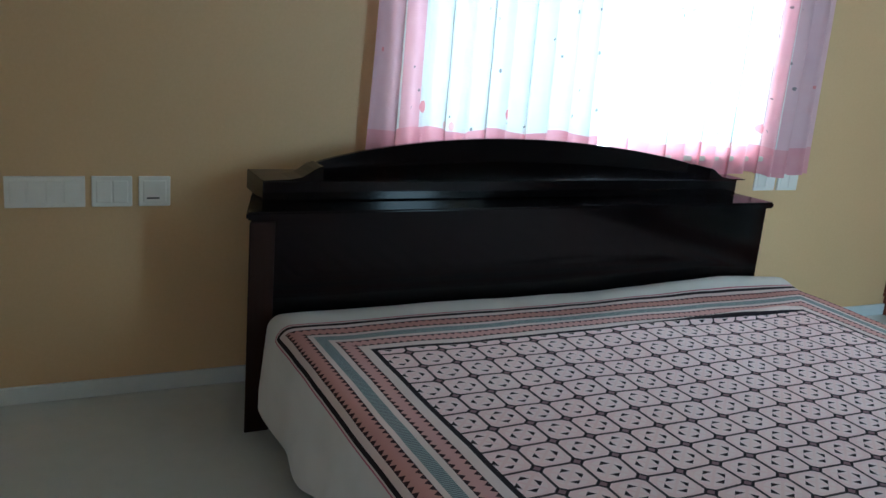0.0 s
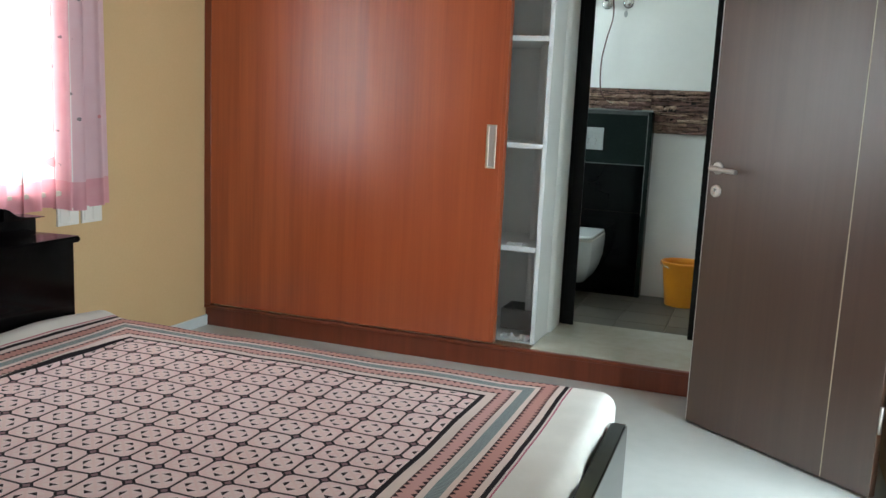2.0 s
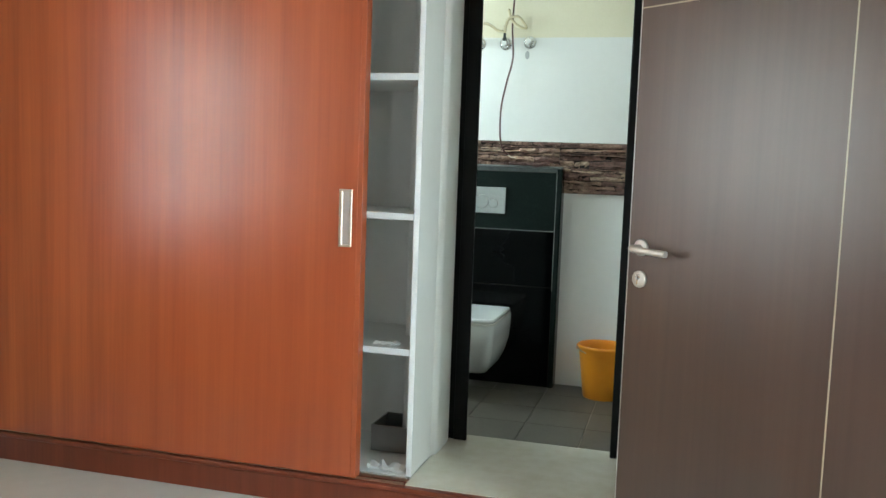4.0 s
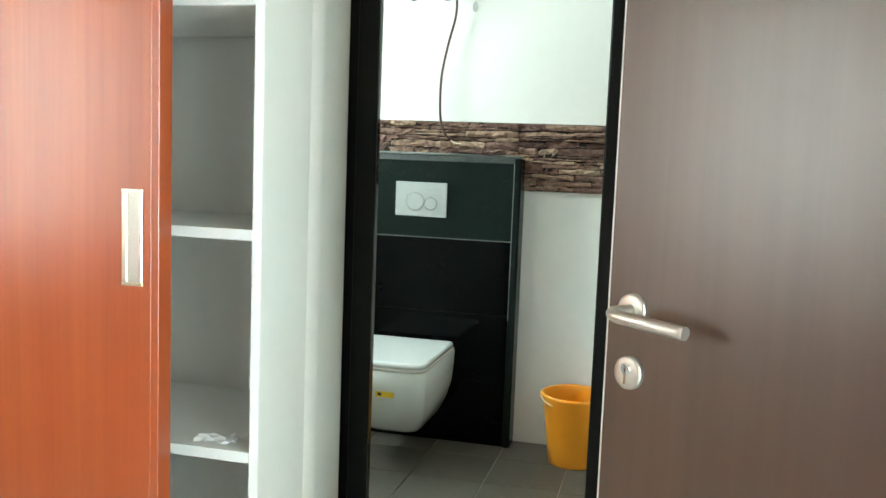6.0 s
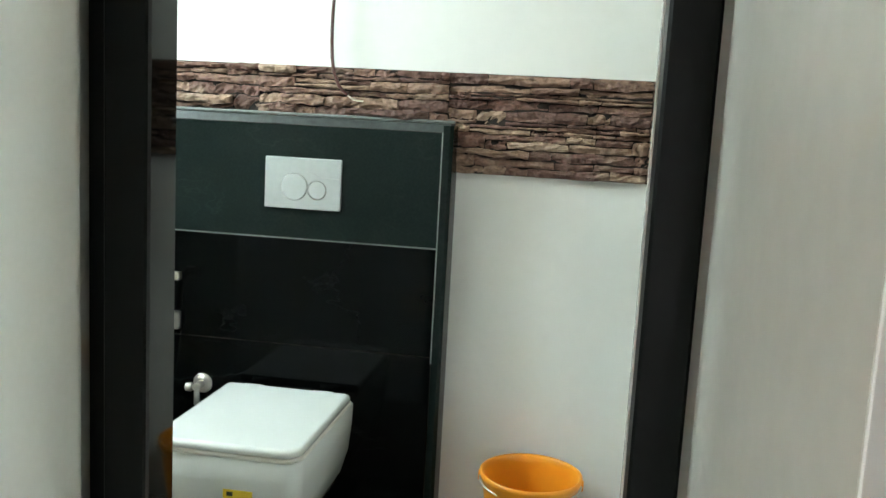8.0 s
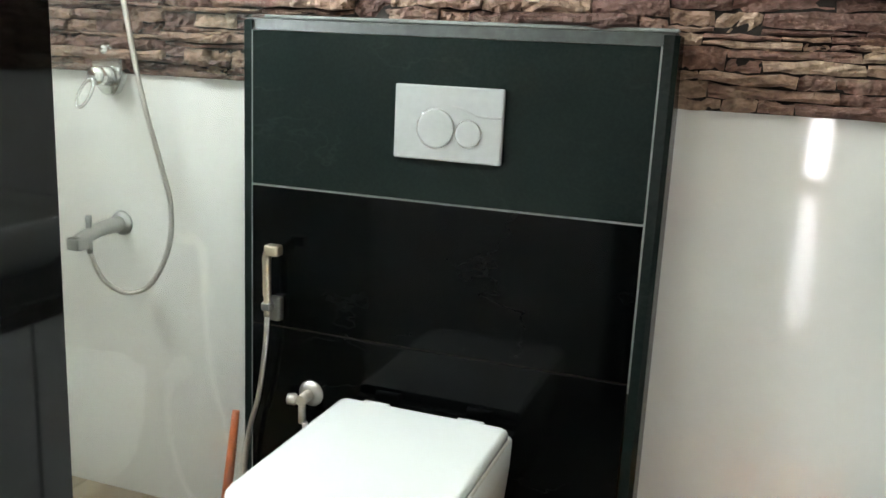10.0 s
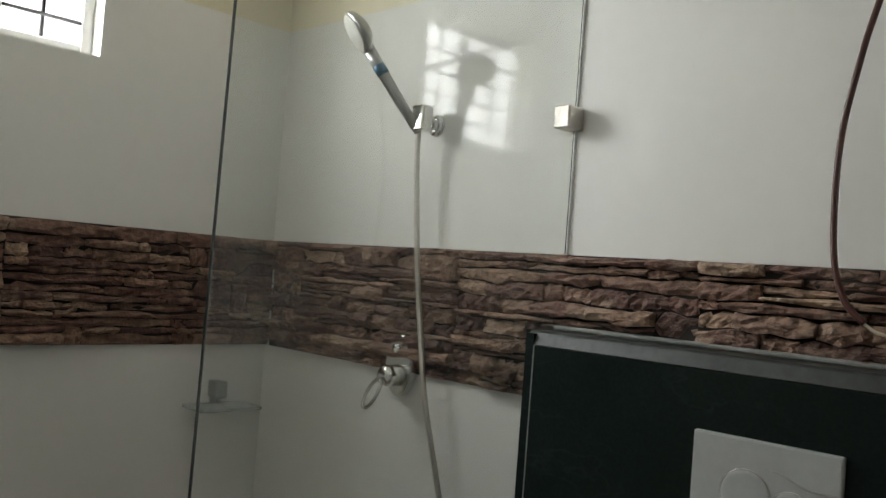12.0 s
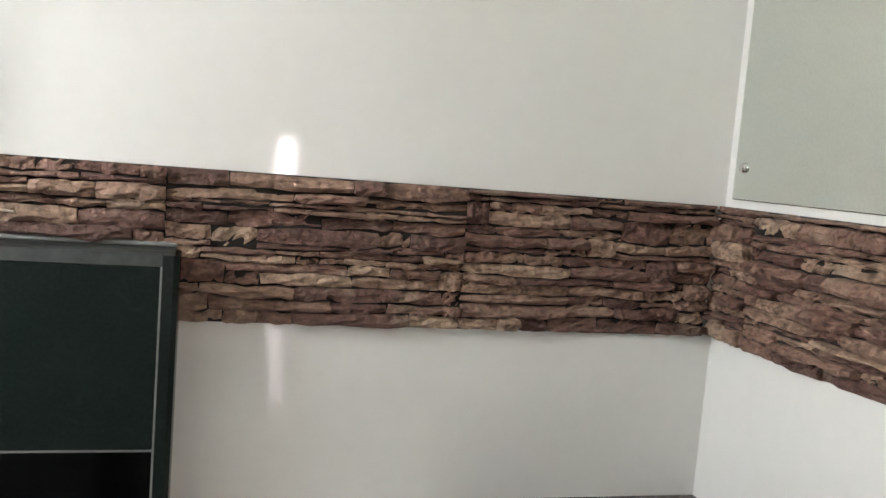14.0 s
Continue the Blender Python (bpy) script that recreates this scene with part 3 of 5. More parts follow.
def curtain(ya, yb, pink_at_start, zl, zr, seed, cloth):
    """A pleated curtain from ya to yb; zl and zr: its hem at either end."""
    random.seed(seed)
    bm = bmesh.new()
    uvl = bm.loops.layers.uv.new("cloth")
    nu, nv = 260, 24
    top = 2.24
    ph = [random.uniform(0, 6.3) for _ in range(3)]
    grid = []
    for i in range(nu + 1):
        s = i / nu
        row = []
        for j in range(nv + 1):
            h = j / nv
            zb = zl + (zr - zl) * s + .012 * math.sin(s * 21 + ph[1])
            z = zb + (top - zb) * h
            amp = .021 * (1 - .3 * h)
            ripple = math.sin(s * (yb - ya) * 68 + ph[0] + .6 * math.sin(s * 9 + ph[2]) + .25 * (1 - h))
            x = -2.570 + amp * (ripple + .3 * math.sin(2 * s * (yb - ya) * 68 + ph[2]) * .6) + .004 * math.sin(s * 63 + h * 2)
            y = ya + (yb - ya) * s + .024 * (.55 + .45 * math.sin(s * 37 + ph[1])) * .75 * math.cos(s * (yb - ya) * 68 + ph[0] + .6 * math.sin(s * 9 + ph[2]) + .25 * (1 - h)) + (.03 * (1 - h) ** 2 * (1 if s > .5 else -1) * (abs(s - .5) * 2) ** 6)
            row.append(bm.verts.new((x, y, z)))
        grid.append(row)
    wide = (yb - ya)
    for i in range(nu):
        for j in range(nv):
            f = bm.faces.new((grid[i][j], grid[i + 1][j], grid[i + 1][j + 1], grid[i][j + 1]))
            f.smooth = True
            for lp, (a, b) in zip(f.loops, ((i, j), (i + 1, j), (i + 1, j + 1), (i, j + 1))):
                s = a / nu
                far = s * wide * 1.9 if pink_at_start else (1 - s) * wide
                lp[uvl].uv = (far, b / nv * (top - min(zl, zr)))
    ob = part("curtain", bm, cloth)
    return tagged(ob, "thin white pleated curtain with pink bands and red blossoms, drawn", "curtain", "curtains at the bedroom window")


curtain(1.19, 2.175, True, .825, .82, 3, GATHERED)
curtain(2.265, 3.43, False, .805, .772, 8, CURTAIN)
rod = thing("curtain_rod", (-2.47, 2.22, 2.24), "slim steel curtain rod on two wall brackets", "curtain rod")
part("rod", bm_tube([(-2.558, .98, 2.255), (-2.558, 3.46, 2.255)], .011), STEEL, rod)
for y in (1.03, 3.41):
    part("bracket", bm_tube([(XW, y, 2.255), (-2.558, y, 2.255)], .007), STEEL, rod)
    part("finial", bm_lathe([(.0, -.03), (.018, -.02), (.022, 0), (.018, .02), (0, .03)], (-2.558, .96 if y < 2 else 3.48, 2.255), (0, 1, 0), 16), STEEL, rod)

# ---- switches and sockets ----


def switch_plate(ya, yb, za, zb, rockers, label):
    o = thing("switch_plate", (XW, (ya + yb) / 2, (za + zb) / 2), label, "switch plate", "switch plates on the ochre wall")
    part("plate", bm_box((XW, ya, za), (XW + .011, yb, zb), .003, 2), PLASTIC_WHITE, o)
    n = rockers
    step = (yb - ya - .024) / n
    for k in range(n):
        part("rocker", bm_box((XW + .009, ya + .012 + k * step + .002, za + .014), (XW + .0145, ya + .012 + (k + 1) * step - .002, zb - .014), .002), PLASTIC_WHITE, o)
    return o


switch_plate(-.016, .219, .669, .770, 4, "long white switch plate on the ochre wall")
switch_plate(.238, .3635, .669, .770, 2, "white double switch plate on the ochre wall")
o = switch_plate(.3837, .4847, .669, .770, 1, "small white key-card plate with a dark slot")
part("slot", bm_box((XW + .0146, .409, .695), (XW + .0156, .449, .700)), BLACK_PLASTIC, o, "dark slot")
switch_plate(3.14, 3.27, .70, .795, 2, "white socket plate below the curtain")
switch_plate(3.29, 3.42, .70, .795, 2, "white socket plate beside the curtain's hem")

# ---- bed ----
bed = thing("bed", (-1.1, 1.75, 0), "near-black lacquered double bed with a low footboard", "bed")
part("side_rail", bm_box((-2.185, .738, .06), (-.02, .768, .30), .006, 2), LACQUER, bed)
part("side_rail", bm_box((-2.185, 2.745, .06), (-.02, 2.785, .30), .006, 2), LACQUER, bed)
foot = bm_prism([(.70, 0.0), (2.80, 0.0), (2.80, .325), (2.79, .345), (2.765, .352), (2.4, .345), (1.75, .342), (1.1, .345), (.735, .352), (.71, .345), (.70, .325)], "x", -.015, .035, .005)
part("footboard", foot, LACQUER, bed)
part("slat_base", bm_box((-2.18, .769, .18), (-.016, 2.744, .22)), DARK_SIDE, bed)

hb = thing("headboard", (-2.36, 1.70, 0), "near-black glossy box headboard with a stepped ledge and an arched back", "headboard")
plan = [(-2.195, .660), (-2.195, 2.815), (-2.556, 2.765), (-2.556, .775)]
part("lower_box", bm_prism(plan, "z", 0, .712, .003), LACQUER, hb)
part("cheek", bm_box((-2.194, .655, .0), (-2.186, .735, .705), .002), DARK_SIDE, hb, "dark brown veneered cheek")
part("ledge", bm_prism([(-2.176, .640), (-2.176, 2.835), (-2.556, 2.785), (-2.556, .755)], "z", .7125, .738, .006), LACQUER, hb)
part("upper_box", bm_box((-2.54, .728, .739), (-2.325, 2.755, .806), .004, 2), LACQUER, hb)
# arched back board, bowed away from the ledge in its middle
bm = bmesh.new()
front, back, rim = [], [], []
N = 48
for i in range(N + 1):
    s = i / N
    y = .93 + (2.60 - .93) * s
    q = 4 * s * (1 - s)
    x = -2.420 - .098 * q ** 1.1
    z = .848 + .082 * q ** .85
    front.append((bm.verts.new((x, y, .8075 + .032 * q)), bm.verts.new((x, y, z))))
    rim.append(bm.verts.new((-2.3275, y, .8065)))
    back.append((bm.verts.new((x - .028, y, .803)), bm.verts.new((x - .018, y, z))))
for i in range(N):
    for a, b, c, d in ((front[i][0], front[i + 1][0], front[i + 1][1], front[i][1]), (back[i + 1][0], back[i][0], back[i][1], back[i + 1][1]), (front[i][1], front[i + 1][1], back[i + 1][1], back[i][1]), (rim[i], rim[i + 1], front[i + 1][0], front[i][0])):
        bm.faces.new((a, b, c, d))
for e in (0, N):
    bm.faces.new((front[e][0], front[e][1], back[e][1], back[e][0]))
bmesh.ops.recalc_face_normals(bm, faces=bm.faces)
part("arched_back", bm, LACQUER, hb)
sh = [(.728, .803), (.93, .803), (.93, .853), (.92, .852), (.90, .844), (.882, .831), (.86, .818), (.82, .810), (.728, .8065)]
part("shoulder", bm_prism(sh, "x", -2.438, -2.327, .001), LACQUER, hb)
part("shoulder", bm_prism([(3.53 - a, b) for a, b in sh][::-1], "x", -2.438, -2.327, .001), LACQUER, hb)

mt = tagged(part("mattress", bm_box((-2.16, .745, .221), (-.035, 2.92, .385), .04, 3), MATTRESS), "pale mattress lying on the bed's base", "mattress")

# printed bedspread: a sheet over the mattress, turned down at its edges
bm = bmesh.new()
uvl = bm.loops.layers.uv.new("cloth")
cx, cy = sum(FIELD_X) / 2, sum(FIELD_Y) / 2
X0, X1, Y0, Y1, R, ZT = -2.17, -.022, .712, 2.93, .05, .404


def over(c, lo, hi):
    """Cloth coordinate to (place, drop, how far it stands out) at rounded edges."""
    if c < lo + R:
        a = (lo + R - c) / R
        if a < math.pi / 2:
            return lo + R - R * math.sin(a), R * (1 - math.cos(a))
        return lo, R + (a - math.pi / 2) * R
    if c > hi - R:
        a = (c - hi + R) / R
        if a < math.pi / 2:
            return hi - R + R * math.sin(a), R * (1 - math.cos(a))
        return hi, R + (a - math.pi / 2) * R
    return c, 0.0


us = np.concatenate([np.linspace(X0 + .004, -1.98, 12), np.linspace(-1.97, -1.72, 40), np.linspace(-1.70, X1 + .075, 90)])
vs = np.concatenate([np.linspace(Y0 - .29, Y0 + .08, 36), np.linspace(Y0 + .1, Y1 - .08, 100), np.linspace(Y1 - .06, Y1 + .20, 16)])
grid = []
for a in us:
    row = []
    for b in vs:
        x, dx = over(float(a), X0 - .2, X1)
        y, dy = over(float(b), Y0, Y1)
        drop = dx + dy
        fall = min(1, max(0, drop - R) / .2)
        wr = noise.noise((a * 3.1, b * 3.3, 2)) * .007 + noise.noise((a * 9, b * 8, 5)) * .0022
        z = ZT + wr - drop
        if dy > R and b < 1.5:
            fold = math.sin(a * 24 + 1.5 * math.sin(a * 5)) * .010 * fall + .012 * fall
            y -= fold + .01 * fall
            z += (.010 * math.sin(a * 24 + .8) + .012 * noise.noise((a * 6, 7, 1))) * fall
        if dx > .01:
            x += .012 * noise.noise((b * 5, 1, 3)) - .006 + .010 * noise.noise((b * 19, a * 6, 8))
            z += .008 * noise.noise((b * 14, a * 9, 4))
        hump = math.exp(-((a + 2.12) / .06) ** 2) * (.012 + .030 * math.exp(-((b - 2.55) / .40) ** 2))
        z += hump
        crease = min(1, max(0, (b - 1.75) / .5)) * min(1, max(0, (2.72 - b) / .12))      # a turned-over fold near the pillows
        off = a + 1.80 + .05 * (b - 2.3)
        z += .022 * crease * math.exp(-((off + .022) / .020) ** 2)
        x += .022 * crease * math.exp(-((off + .012) / .018) ** 2)
        row.append(bm.verts.new((x, y, max(z, .05))))
    grid.append(row)
hem = bmesh.new()
hem_uv = hem.loops.layers.uv.new("cloth")
hem_verts = {}
for i in range(len(us) - 1):
    for j in range(len(vs) - 1):
        ring = ((i, j), (i + 1, j), (i + 1, j + 1), (i, j + 1))
        mid_u, mid_v = float(us[i] + us[i + 1]) / 2 - cx, float(vs[j] + vs[j + 1]) / 2 - cy
        if max(abs(mid_u) - FIELD_U, abs(mid_v) - FIELD_V) > .262:
            for a, b in ring:
                if (a, b) not in hem_verts:
                    hem_verts[a, b] = hem.verts.new(grid[a][b].co)
            f, layer = hem.faces.new([hem_verts[k] for k in ring]), hem_uv
        else:
            f, layer = bm.faces.new([grid[a][b] for a, b in ring]), uvl
        f.smooth = True
        for lp, (a, b) in zip(f.loops, ring):
            lp[layer].uv = (float(us[a]) - cx, float(vs[b]) - cy)
bmesh.ops.delete(bm, geom=[v for v in bm.verts if not v.link_faces], context="VERTS")
spread = tagged(part("bedspread", bm, SPREAD), "pink printed cotton bedspread with dark octagons and striped borders", "bedspread")
part("hem", hem, SPREAD, spread, "plain cream cotton hem")

# ---- wardrobe ----
wd = thing("wardrobe", (-1.63, 4.55, 0), "red-brown laminate sliding wardrobe with open white shelves", "wardrobe")
part("plinth", bm_box((XW, YW + .012, 0), (.88, YW + .05, .104), .002), RED_EDGE, wd, "dark red plinth")
part("bottom_rail", bm_box((XW, YW - .004, .105), (.88, YW + .10, .124), .003), RED_EDGE, wd)
part("track", bm_join(bm_box((-2.55, YW + .022, .1245), (-.665, YW + .028, .134)), bm_box((-2.55, YW + .066, .1245), (-.665, YW + .072, .134))), ALU, wd)
part("side_strip", bm_box((XW, YW - .002, .125), (-2.560, YW + .60, 2.55), .002), RED_EDGE, wd)
part("top_panel", bm_box((XW, YW, 2.55), (.88, YW + .62, 2.80)), RED_WOOD, wd)
dr = part("sliding_door", bm_box((-2.559, YW, .135), (-.872, YW + .022, 2.54), .002), RED_WOOD, wd, "red-brown wood-grain sliding door")
part("edge_strip", bm_box((-.8715, YW - .001, .135), (-.853, YW + .050, 2.54), .001), RED_WOOD, dr)
hd = part("handle", bm_join(bm_box((-.944, YW - .006, 1.022), (-.892, YW + .001, 1.030), .001), bm_box((-.944, YW - .006, 1.230), (-.892, YW + .001, 1.238), .001),
     bm_box((-.944, YW - .006, 1.030), (-.930, YW + .001, 1.230), .002), bm_box((-.902, YW - .006, 1.030), (-.892, YW + .001, 1.230), .002)), ALU, dr, "champagne aluminium flush handle")
part("handle_well", bm_box((-.930, YW - .0015, 1.030), (-.902, YW + .0005, 1.230)), STEEL, hd)
part("divider", bm_box((-.685, 4.362, .126), (-.664, 4.86, 2.55), .002), WHITE_LAM, wd)
part("divider_edge", bm_box((-.686, 4.358, .126), (-.663, 4.3615, 2.55), .001), SHELF_EDGE, wd, "bright white edging")
part("back_panel", bm_box((-2.54, 4.862, .126), (-.664, 4.874, 2.55)), WHITE_LAM, wd)
part("bottom_board", bm_box((-2.54, 4.352, .110), (-.686, 4.861, .128)), WHITE_LAM, wd)
for z in (.612, 1.136, 1.663, 2.19):
    part("shelf", bm_box((-2.54, 4.366, z - .01), (-.687, 4.861, z + .014), .002), WHITE_LAM, wd)
    part("shelf_edge", bm_box((-2.54, 4.360, z - .010), (-.687, 4.3655, z + .016), .001), SHELF_EDGE, wd)
part("inner_upright", bm_box((-1.26, 4.366, .129), (-1.24, 4.861, 2.54)), WHITE_LAM, wd)
# wall piece between the divider and the door frame
nib = setting("wall_nib", bm_box((-.80, 4.62, .10), (-.643, 4.874, 2.80), .045, 8), PLASTER, "white plastered nib of wall beside the bathroom door", "wall")
for f in nib.data.polygons:
    f.use_smooth = True
setting("lintel", bm_box((-.643, 4.62, 2.30), (.125, 4.874, 2.80)), PLASTER, "white plastered lintel above the bathroom door", "wall")


def scrap(name, at, size, label, seed):
    random.seed(seed)
    bm = bmesh.new()
    bmesh.ops.create_grid(bm, x_segments=7, y_segments=7, size=.5)
    for v in bm.verts:
        v.co = Vector((v.co.x * size[0], v.co.y * size[1], size[2] * (random.random() ** 2) + .001)) + Vector(at)
    return tagged(part(name, bm, PAPER), label, "paper scrap")


scrap("paper_scrap", (-.80, 4.42, .6265), (.10, .06, .014), "crumpled white paper scrap on a wardrobe shelf", 4)
scrap("paper_scrap", (-.775, 4.40, .1285), (.15, .07, .03), "crumpled white wrapping on the wardrobe's floor", 5)
bg = thing("shoe_box", (-.78, 4.70, .1285), "dark open-topped box at the back of the wardrobe's floor", "box")
part("box_wall", bm_join(bm_box((-.92, 4.60, .1285), (-.70, 4.606, .24)), bm_box((-.92, 4.80, .1285), (-.70, 4.806, .24)), bm_box((-.92, 4.606, .1285), (-.914, 4.80, .24)), bm_box((-.706, 4.606, .1285), (-.70, 4.80, .24))), ZINC, bg)
part("box_floor", bm_box((-.914, 4.606, .1285), (-.706, 4.80, .135)), ZINC, bg)

# dressing unit on the other side of the doorway
du = thing("dressing_unit", (.5, 4.60, .126), "white laminate dressing unit with an open beige niche and a drawer", "cabinet")
part("side_panel", bm_box((.126, 4.300, .126), (.146, 4.872, 2.55), .002), GREY_LAM, du)
part("side_edge", bm_box((.1255, 4.296, .126), (.1465, 4.2995, 2.55), .001), SHELF_EDGE, du)
part("back_panel", bm_box((.147, 4.862, .126), (.88, 4.872, 2.55)), BEIGE_LAM, du, "beige niche back")
part("niche_lining", bm_box((.1465, 4.302, 1.082), (.1495, 4.86, 2.54)), BEIGE_LAM, du)
part("niche_board", bm_box((.147, 4.296, 1.062), (.88, 4.861, 1.080), .002), GREY_LAM, du)
part("drawer_front", bm_box((.150, 4.290, .922), (.87, 4.308, 1.058), .002), GREY_LAM, du)
# the shade below the drawer is put into this front's darker colour
part("cupboard_front", bm_box((.150, 4.306, .130), (.87, 4.322, .915), .002), surface("grey_green_painted_shade", (.15, .165, .15), (.18, .195, .18), .4), du, "cupboard front with shade in its grey-green colour")

# ---- bedroom door, standing open ----
ANG = -38.0
D0 = Vector((.144, 3.905, 0))
DOOR = Matrix.Translation(D0) @ Matrix.Rotation(radians(ANG), 4, "Z")   # x runs along the leaf, -y is the face to the room
dd = thing("door_1", tuple(D0), "dark wenge laminate door with pale inlay lines, standing open", "door")
tagged(dd, kind="structure")


def on_door(name, bm, mat_, parent, label="", smooth=False):
    return part(name, turned(bm, DOOR), mat_, parent, label, smooth)


leaf = on_door("leaf", bm_box((0, 0, .010), (.86, .036, 2.05), .002), DOOR_WOOD, dd)
on_door("edge_lipping", bm_box((-.0025, .001, .010), (0, .035, 2.05)), WHITE_LAM, dd, "pale edge lipping")
on_door("inlay", bm_box((.003, -.0008, 1.8215), (.661, .001, 1.8255)), BEIGE_LAM, dd, "thin pale inlay line")
on_door("inlay", bm_box((.667, -.0008, 1.8215), (.858, .001, 1.8255)), BEIGE_LAM, dd)
on_door("inlay", bm_box((.662, -.0009, .012), (.666, .001, 2.048)), BEIGE_LAM, dd)
lv = on_door("lever_handle", bm_tube(curved([(.050, -.010, 1.115), (.050, -.045, 1.115), (.060, -.056, 1.114), (.075, -.060, 1.113), (.12, -.058, 1.111), (.185, -.056, 1.109)], 6), .0098, 14), STEEL, dd, "brushed steel lever")
on_door("rose", bm_lathe([(0, .010), (.018, .010), (.0200, .0098), (.0235, .0090), (.0250, .0076), (.0256, .0050), (.0256, 0)], (.050, 0, 1.115), (0, -1, 0), 32), STEEL, lv)
ky = on_door("keyhole_rose", bm_lathe([(0, .010), (.018, .010), (.0200, .0098), (.0235, .0090), (.0250, .0076), (.0256, .0050), (.0256, 0)], (.050, 0, 1.020), (0, -1, 0), 32), STEEL, dd, "round steel keyhole rose")
on_door("cylinder", bm_join(bm_lathe([(0, .013), (.0085, .013), (.0085, .009)], (.050, 0, 1.027), (0, -1, 0), 20), bm_box((.045, -.012, 1.003), (.050, -.009, 1.024), .001)), CHROME, ky)
on_door("key_slot", bm_box((.049, -.0138, 1.021), (.051, -.0128, 1.033)), BLACK_PLASTIC, ky)
on_door("hinge", bm_tube([(.866, .002, .25), (.866, .002, .35)], .007), STEEL, dd)
on_door("hinge", bm_tube([(.866, .002, 1.75), (.866, .002, 1.85)], .007), STEEL, dd)
df = thing("bedroom_door_frame", (.97, 2.9, 0), "white painted frame of the bedroom doorway", "door frame")
part("jamb", bm_box((.885, 3.31, 0), (1.06, 3.365, 2.12), .004), UPVC, df)
part("jamb", bm_box((.885, 2.435, 0), (1.06, 2.49, 2.12), .004), UPVC, df)
part("head", bm_box((.885, 2.49, 2.06), (1.06, 3.31, 2.125), .004), UPVC, df)

# ---- bathroom: cistern wall and toilet ----
PX0, PX1, PY, PZ = -1.40, -.415, 6.45, 1.347
cw = thing("cistern_panel", (-.91, 6.51, 0), "black granite cistern wall with pale grout joints", "granite panel")
part("core", bm_box((PX0 + .014, PY + .014, 0), (PX1 - .012, YB - .012, PZ - .014)), DARK_FILL, cw)
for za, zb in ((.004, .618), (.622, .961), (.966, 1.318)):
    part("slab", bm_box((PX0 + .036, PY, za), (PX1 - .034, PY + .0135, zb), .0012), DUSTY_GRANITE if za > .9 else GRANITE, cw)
part("joint", bm_box((PX0 + .036, PY + .002, .9612), (PX1 - .034, PY + .013, .9658)), GRANITE_EDGE, cw, "pale grout joint")
part("joint", bm_box((PX0 + .036, PY + .003, .6182), (PX1 - .034, PY + .013, .6218)), DARK_FILL, cw)
part("side_slab", bm_prism([(PX0, YB - .002), (PX0, PY + .020), (PX0 + .012, PY + .002), (PX0 + .033, PY + .001), (PX0 + .033, PY + .0135), (PX0 + .0135, PY + .0135), (PX0 + .0135, YB - .002)], "z", 0, PZ - .006), DUSTY_GRANITE, cw)
part("side_slab", bm_prism([(PX1, YB - .002), (PX1 - .0115, YB - .002), (PX1 - .0115, PY + .0135), (PX1 - .030, PY + .0135), (PX1 - .030, PY + .001), (PX1 - .010, PY + .002), (PX1, PY + .014)], "z", 0, PZ - .006), DUSTY_GRANITE, cw)
part("edge_joint", bm_box((PX0 + .0332, PY + .001, 0), (PX0 + .0358, PY + .013, PZ - .028)), GRANITE_EDGE, cw, "pale grout line")
part("edge_joint", bm_box((PX1 - .0338, PY + .0005, .60), (PX1 - .0302, PY + .013, PZ - .028)), GRANITE_EDGE, cw)
part("cap", bm_prism([(PY + .003, PZ - .0275), (PY + .012, PZ - .004), (PY + .020, PZ), (YB - .002, PZ), (YB - .002, PZ - .0138), (PY + .0138, PZ - .0138), (PY + .0138, PZ - .0275)], "x", PX0 + .012, PX1 - .010), CHALKY, cw, "chalky grey granite cap")
part("cap_grout", bm_box((PX0 + .01, YB - .030, PZ + .0005), (PX1 - .01, YB - .004, PZ + .010), .003), GRANITE_EDGE, cw, "rough grey grout")

fp = thing("flush_plate", (-.877, PY, 1.139), "silver flush plate with a large and a small round button", "flush plate")
part("plate", bm_box((-1.0, PY - .013, 1.059), (-.754, PY, 1.219), .004, 2), SILVER_PLASTIC, fp)
part("large_button", bm_lathe([(.041, 0), (.041, .0022), (.0402, .0031), (.0385, .0036), (.034, .0037), (0, .0037)], (-.903, PY - .013, 1.128), (0, -1, 0), 40), SILVER_PLASTIC, fp, "large round button")
part("small_button", bm_lathe([(.028, 0), (.028, .0022), (.0272, .0031), (.0258, .0036), (.022, .0037), (0, .0037)], (-.829, PY - .013, 1.121), (0, -1, 0), 32), SILVER_PLASTIC, fp, "small round button")
part("button_ring", bm_lathe([(.0435, 0), (.0435, .002), (.0415, .002), (.0415, 0)], (-.903, PY - .013, 1.128), (0, -1, 0), 40), CHROME, fp)
part("button_ring", bm_lathe([(.0305, 0), (.0305, .002), (.0285, .002), (.0285, 0)], (-.829, PY - .013, 1.121), (0, -1, 0), 32), CHROME, fp)
part("groove", bm_tube(curved([(-.865, PY - .0135, 1.176), (-.845, PY - .0135, 1.174), (-.81, PY - .0135, 1.160), (-.757, PY - .0135, 1.158)], 5), .0016, 6), ZINC, fp)

wc = thing("toilet", (-.893, 6.2, .12), "white wall-hung toilet with its lid closed", "toilet")


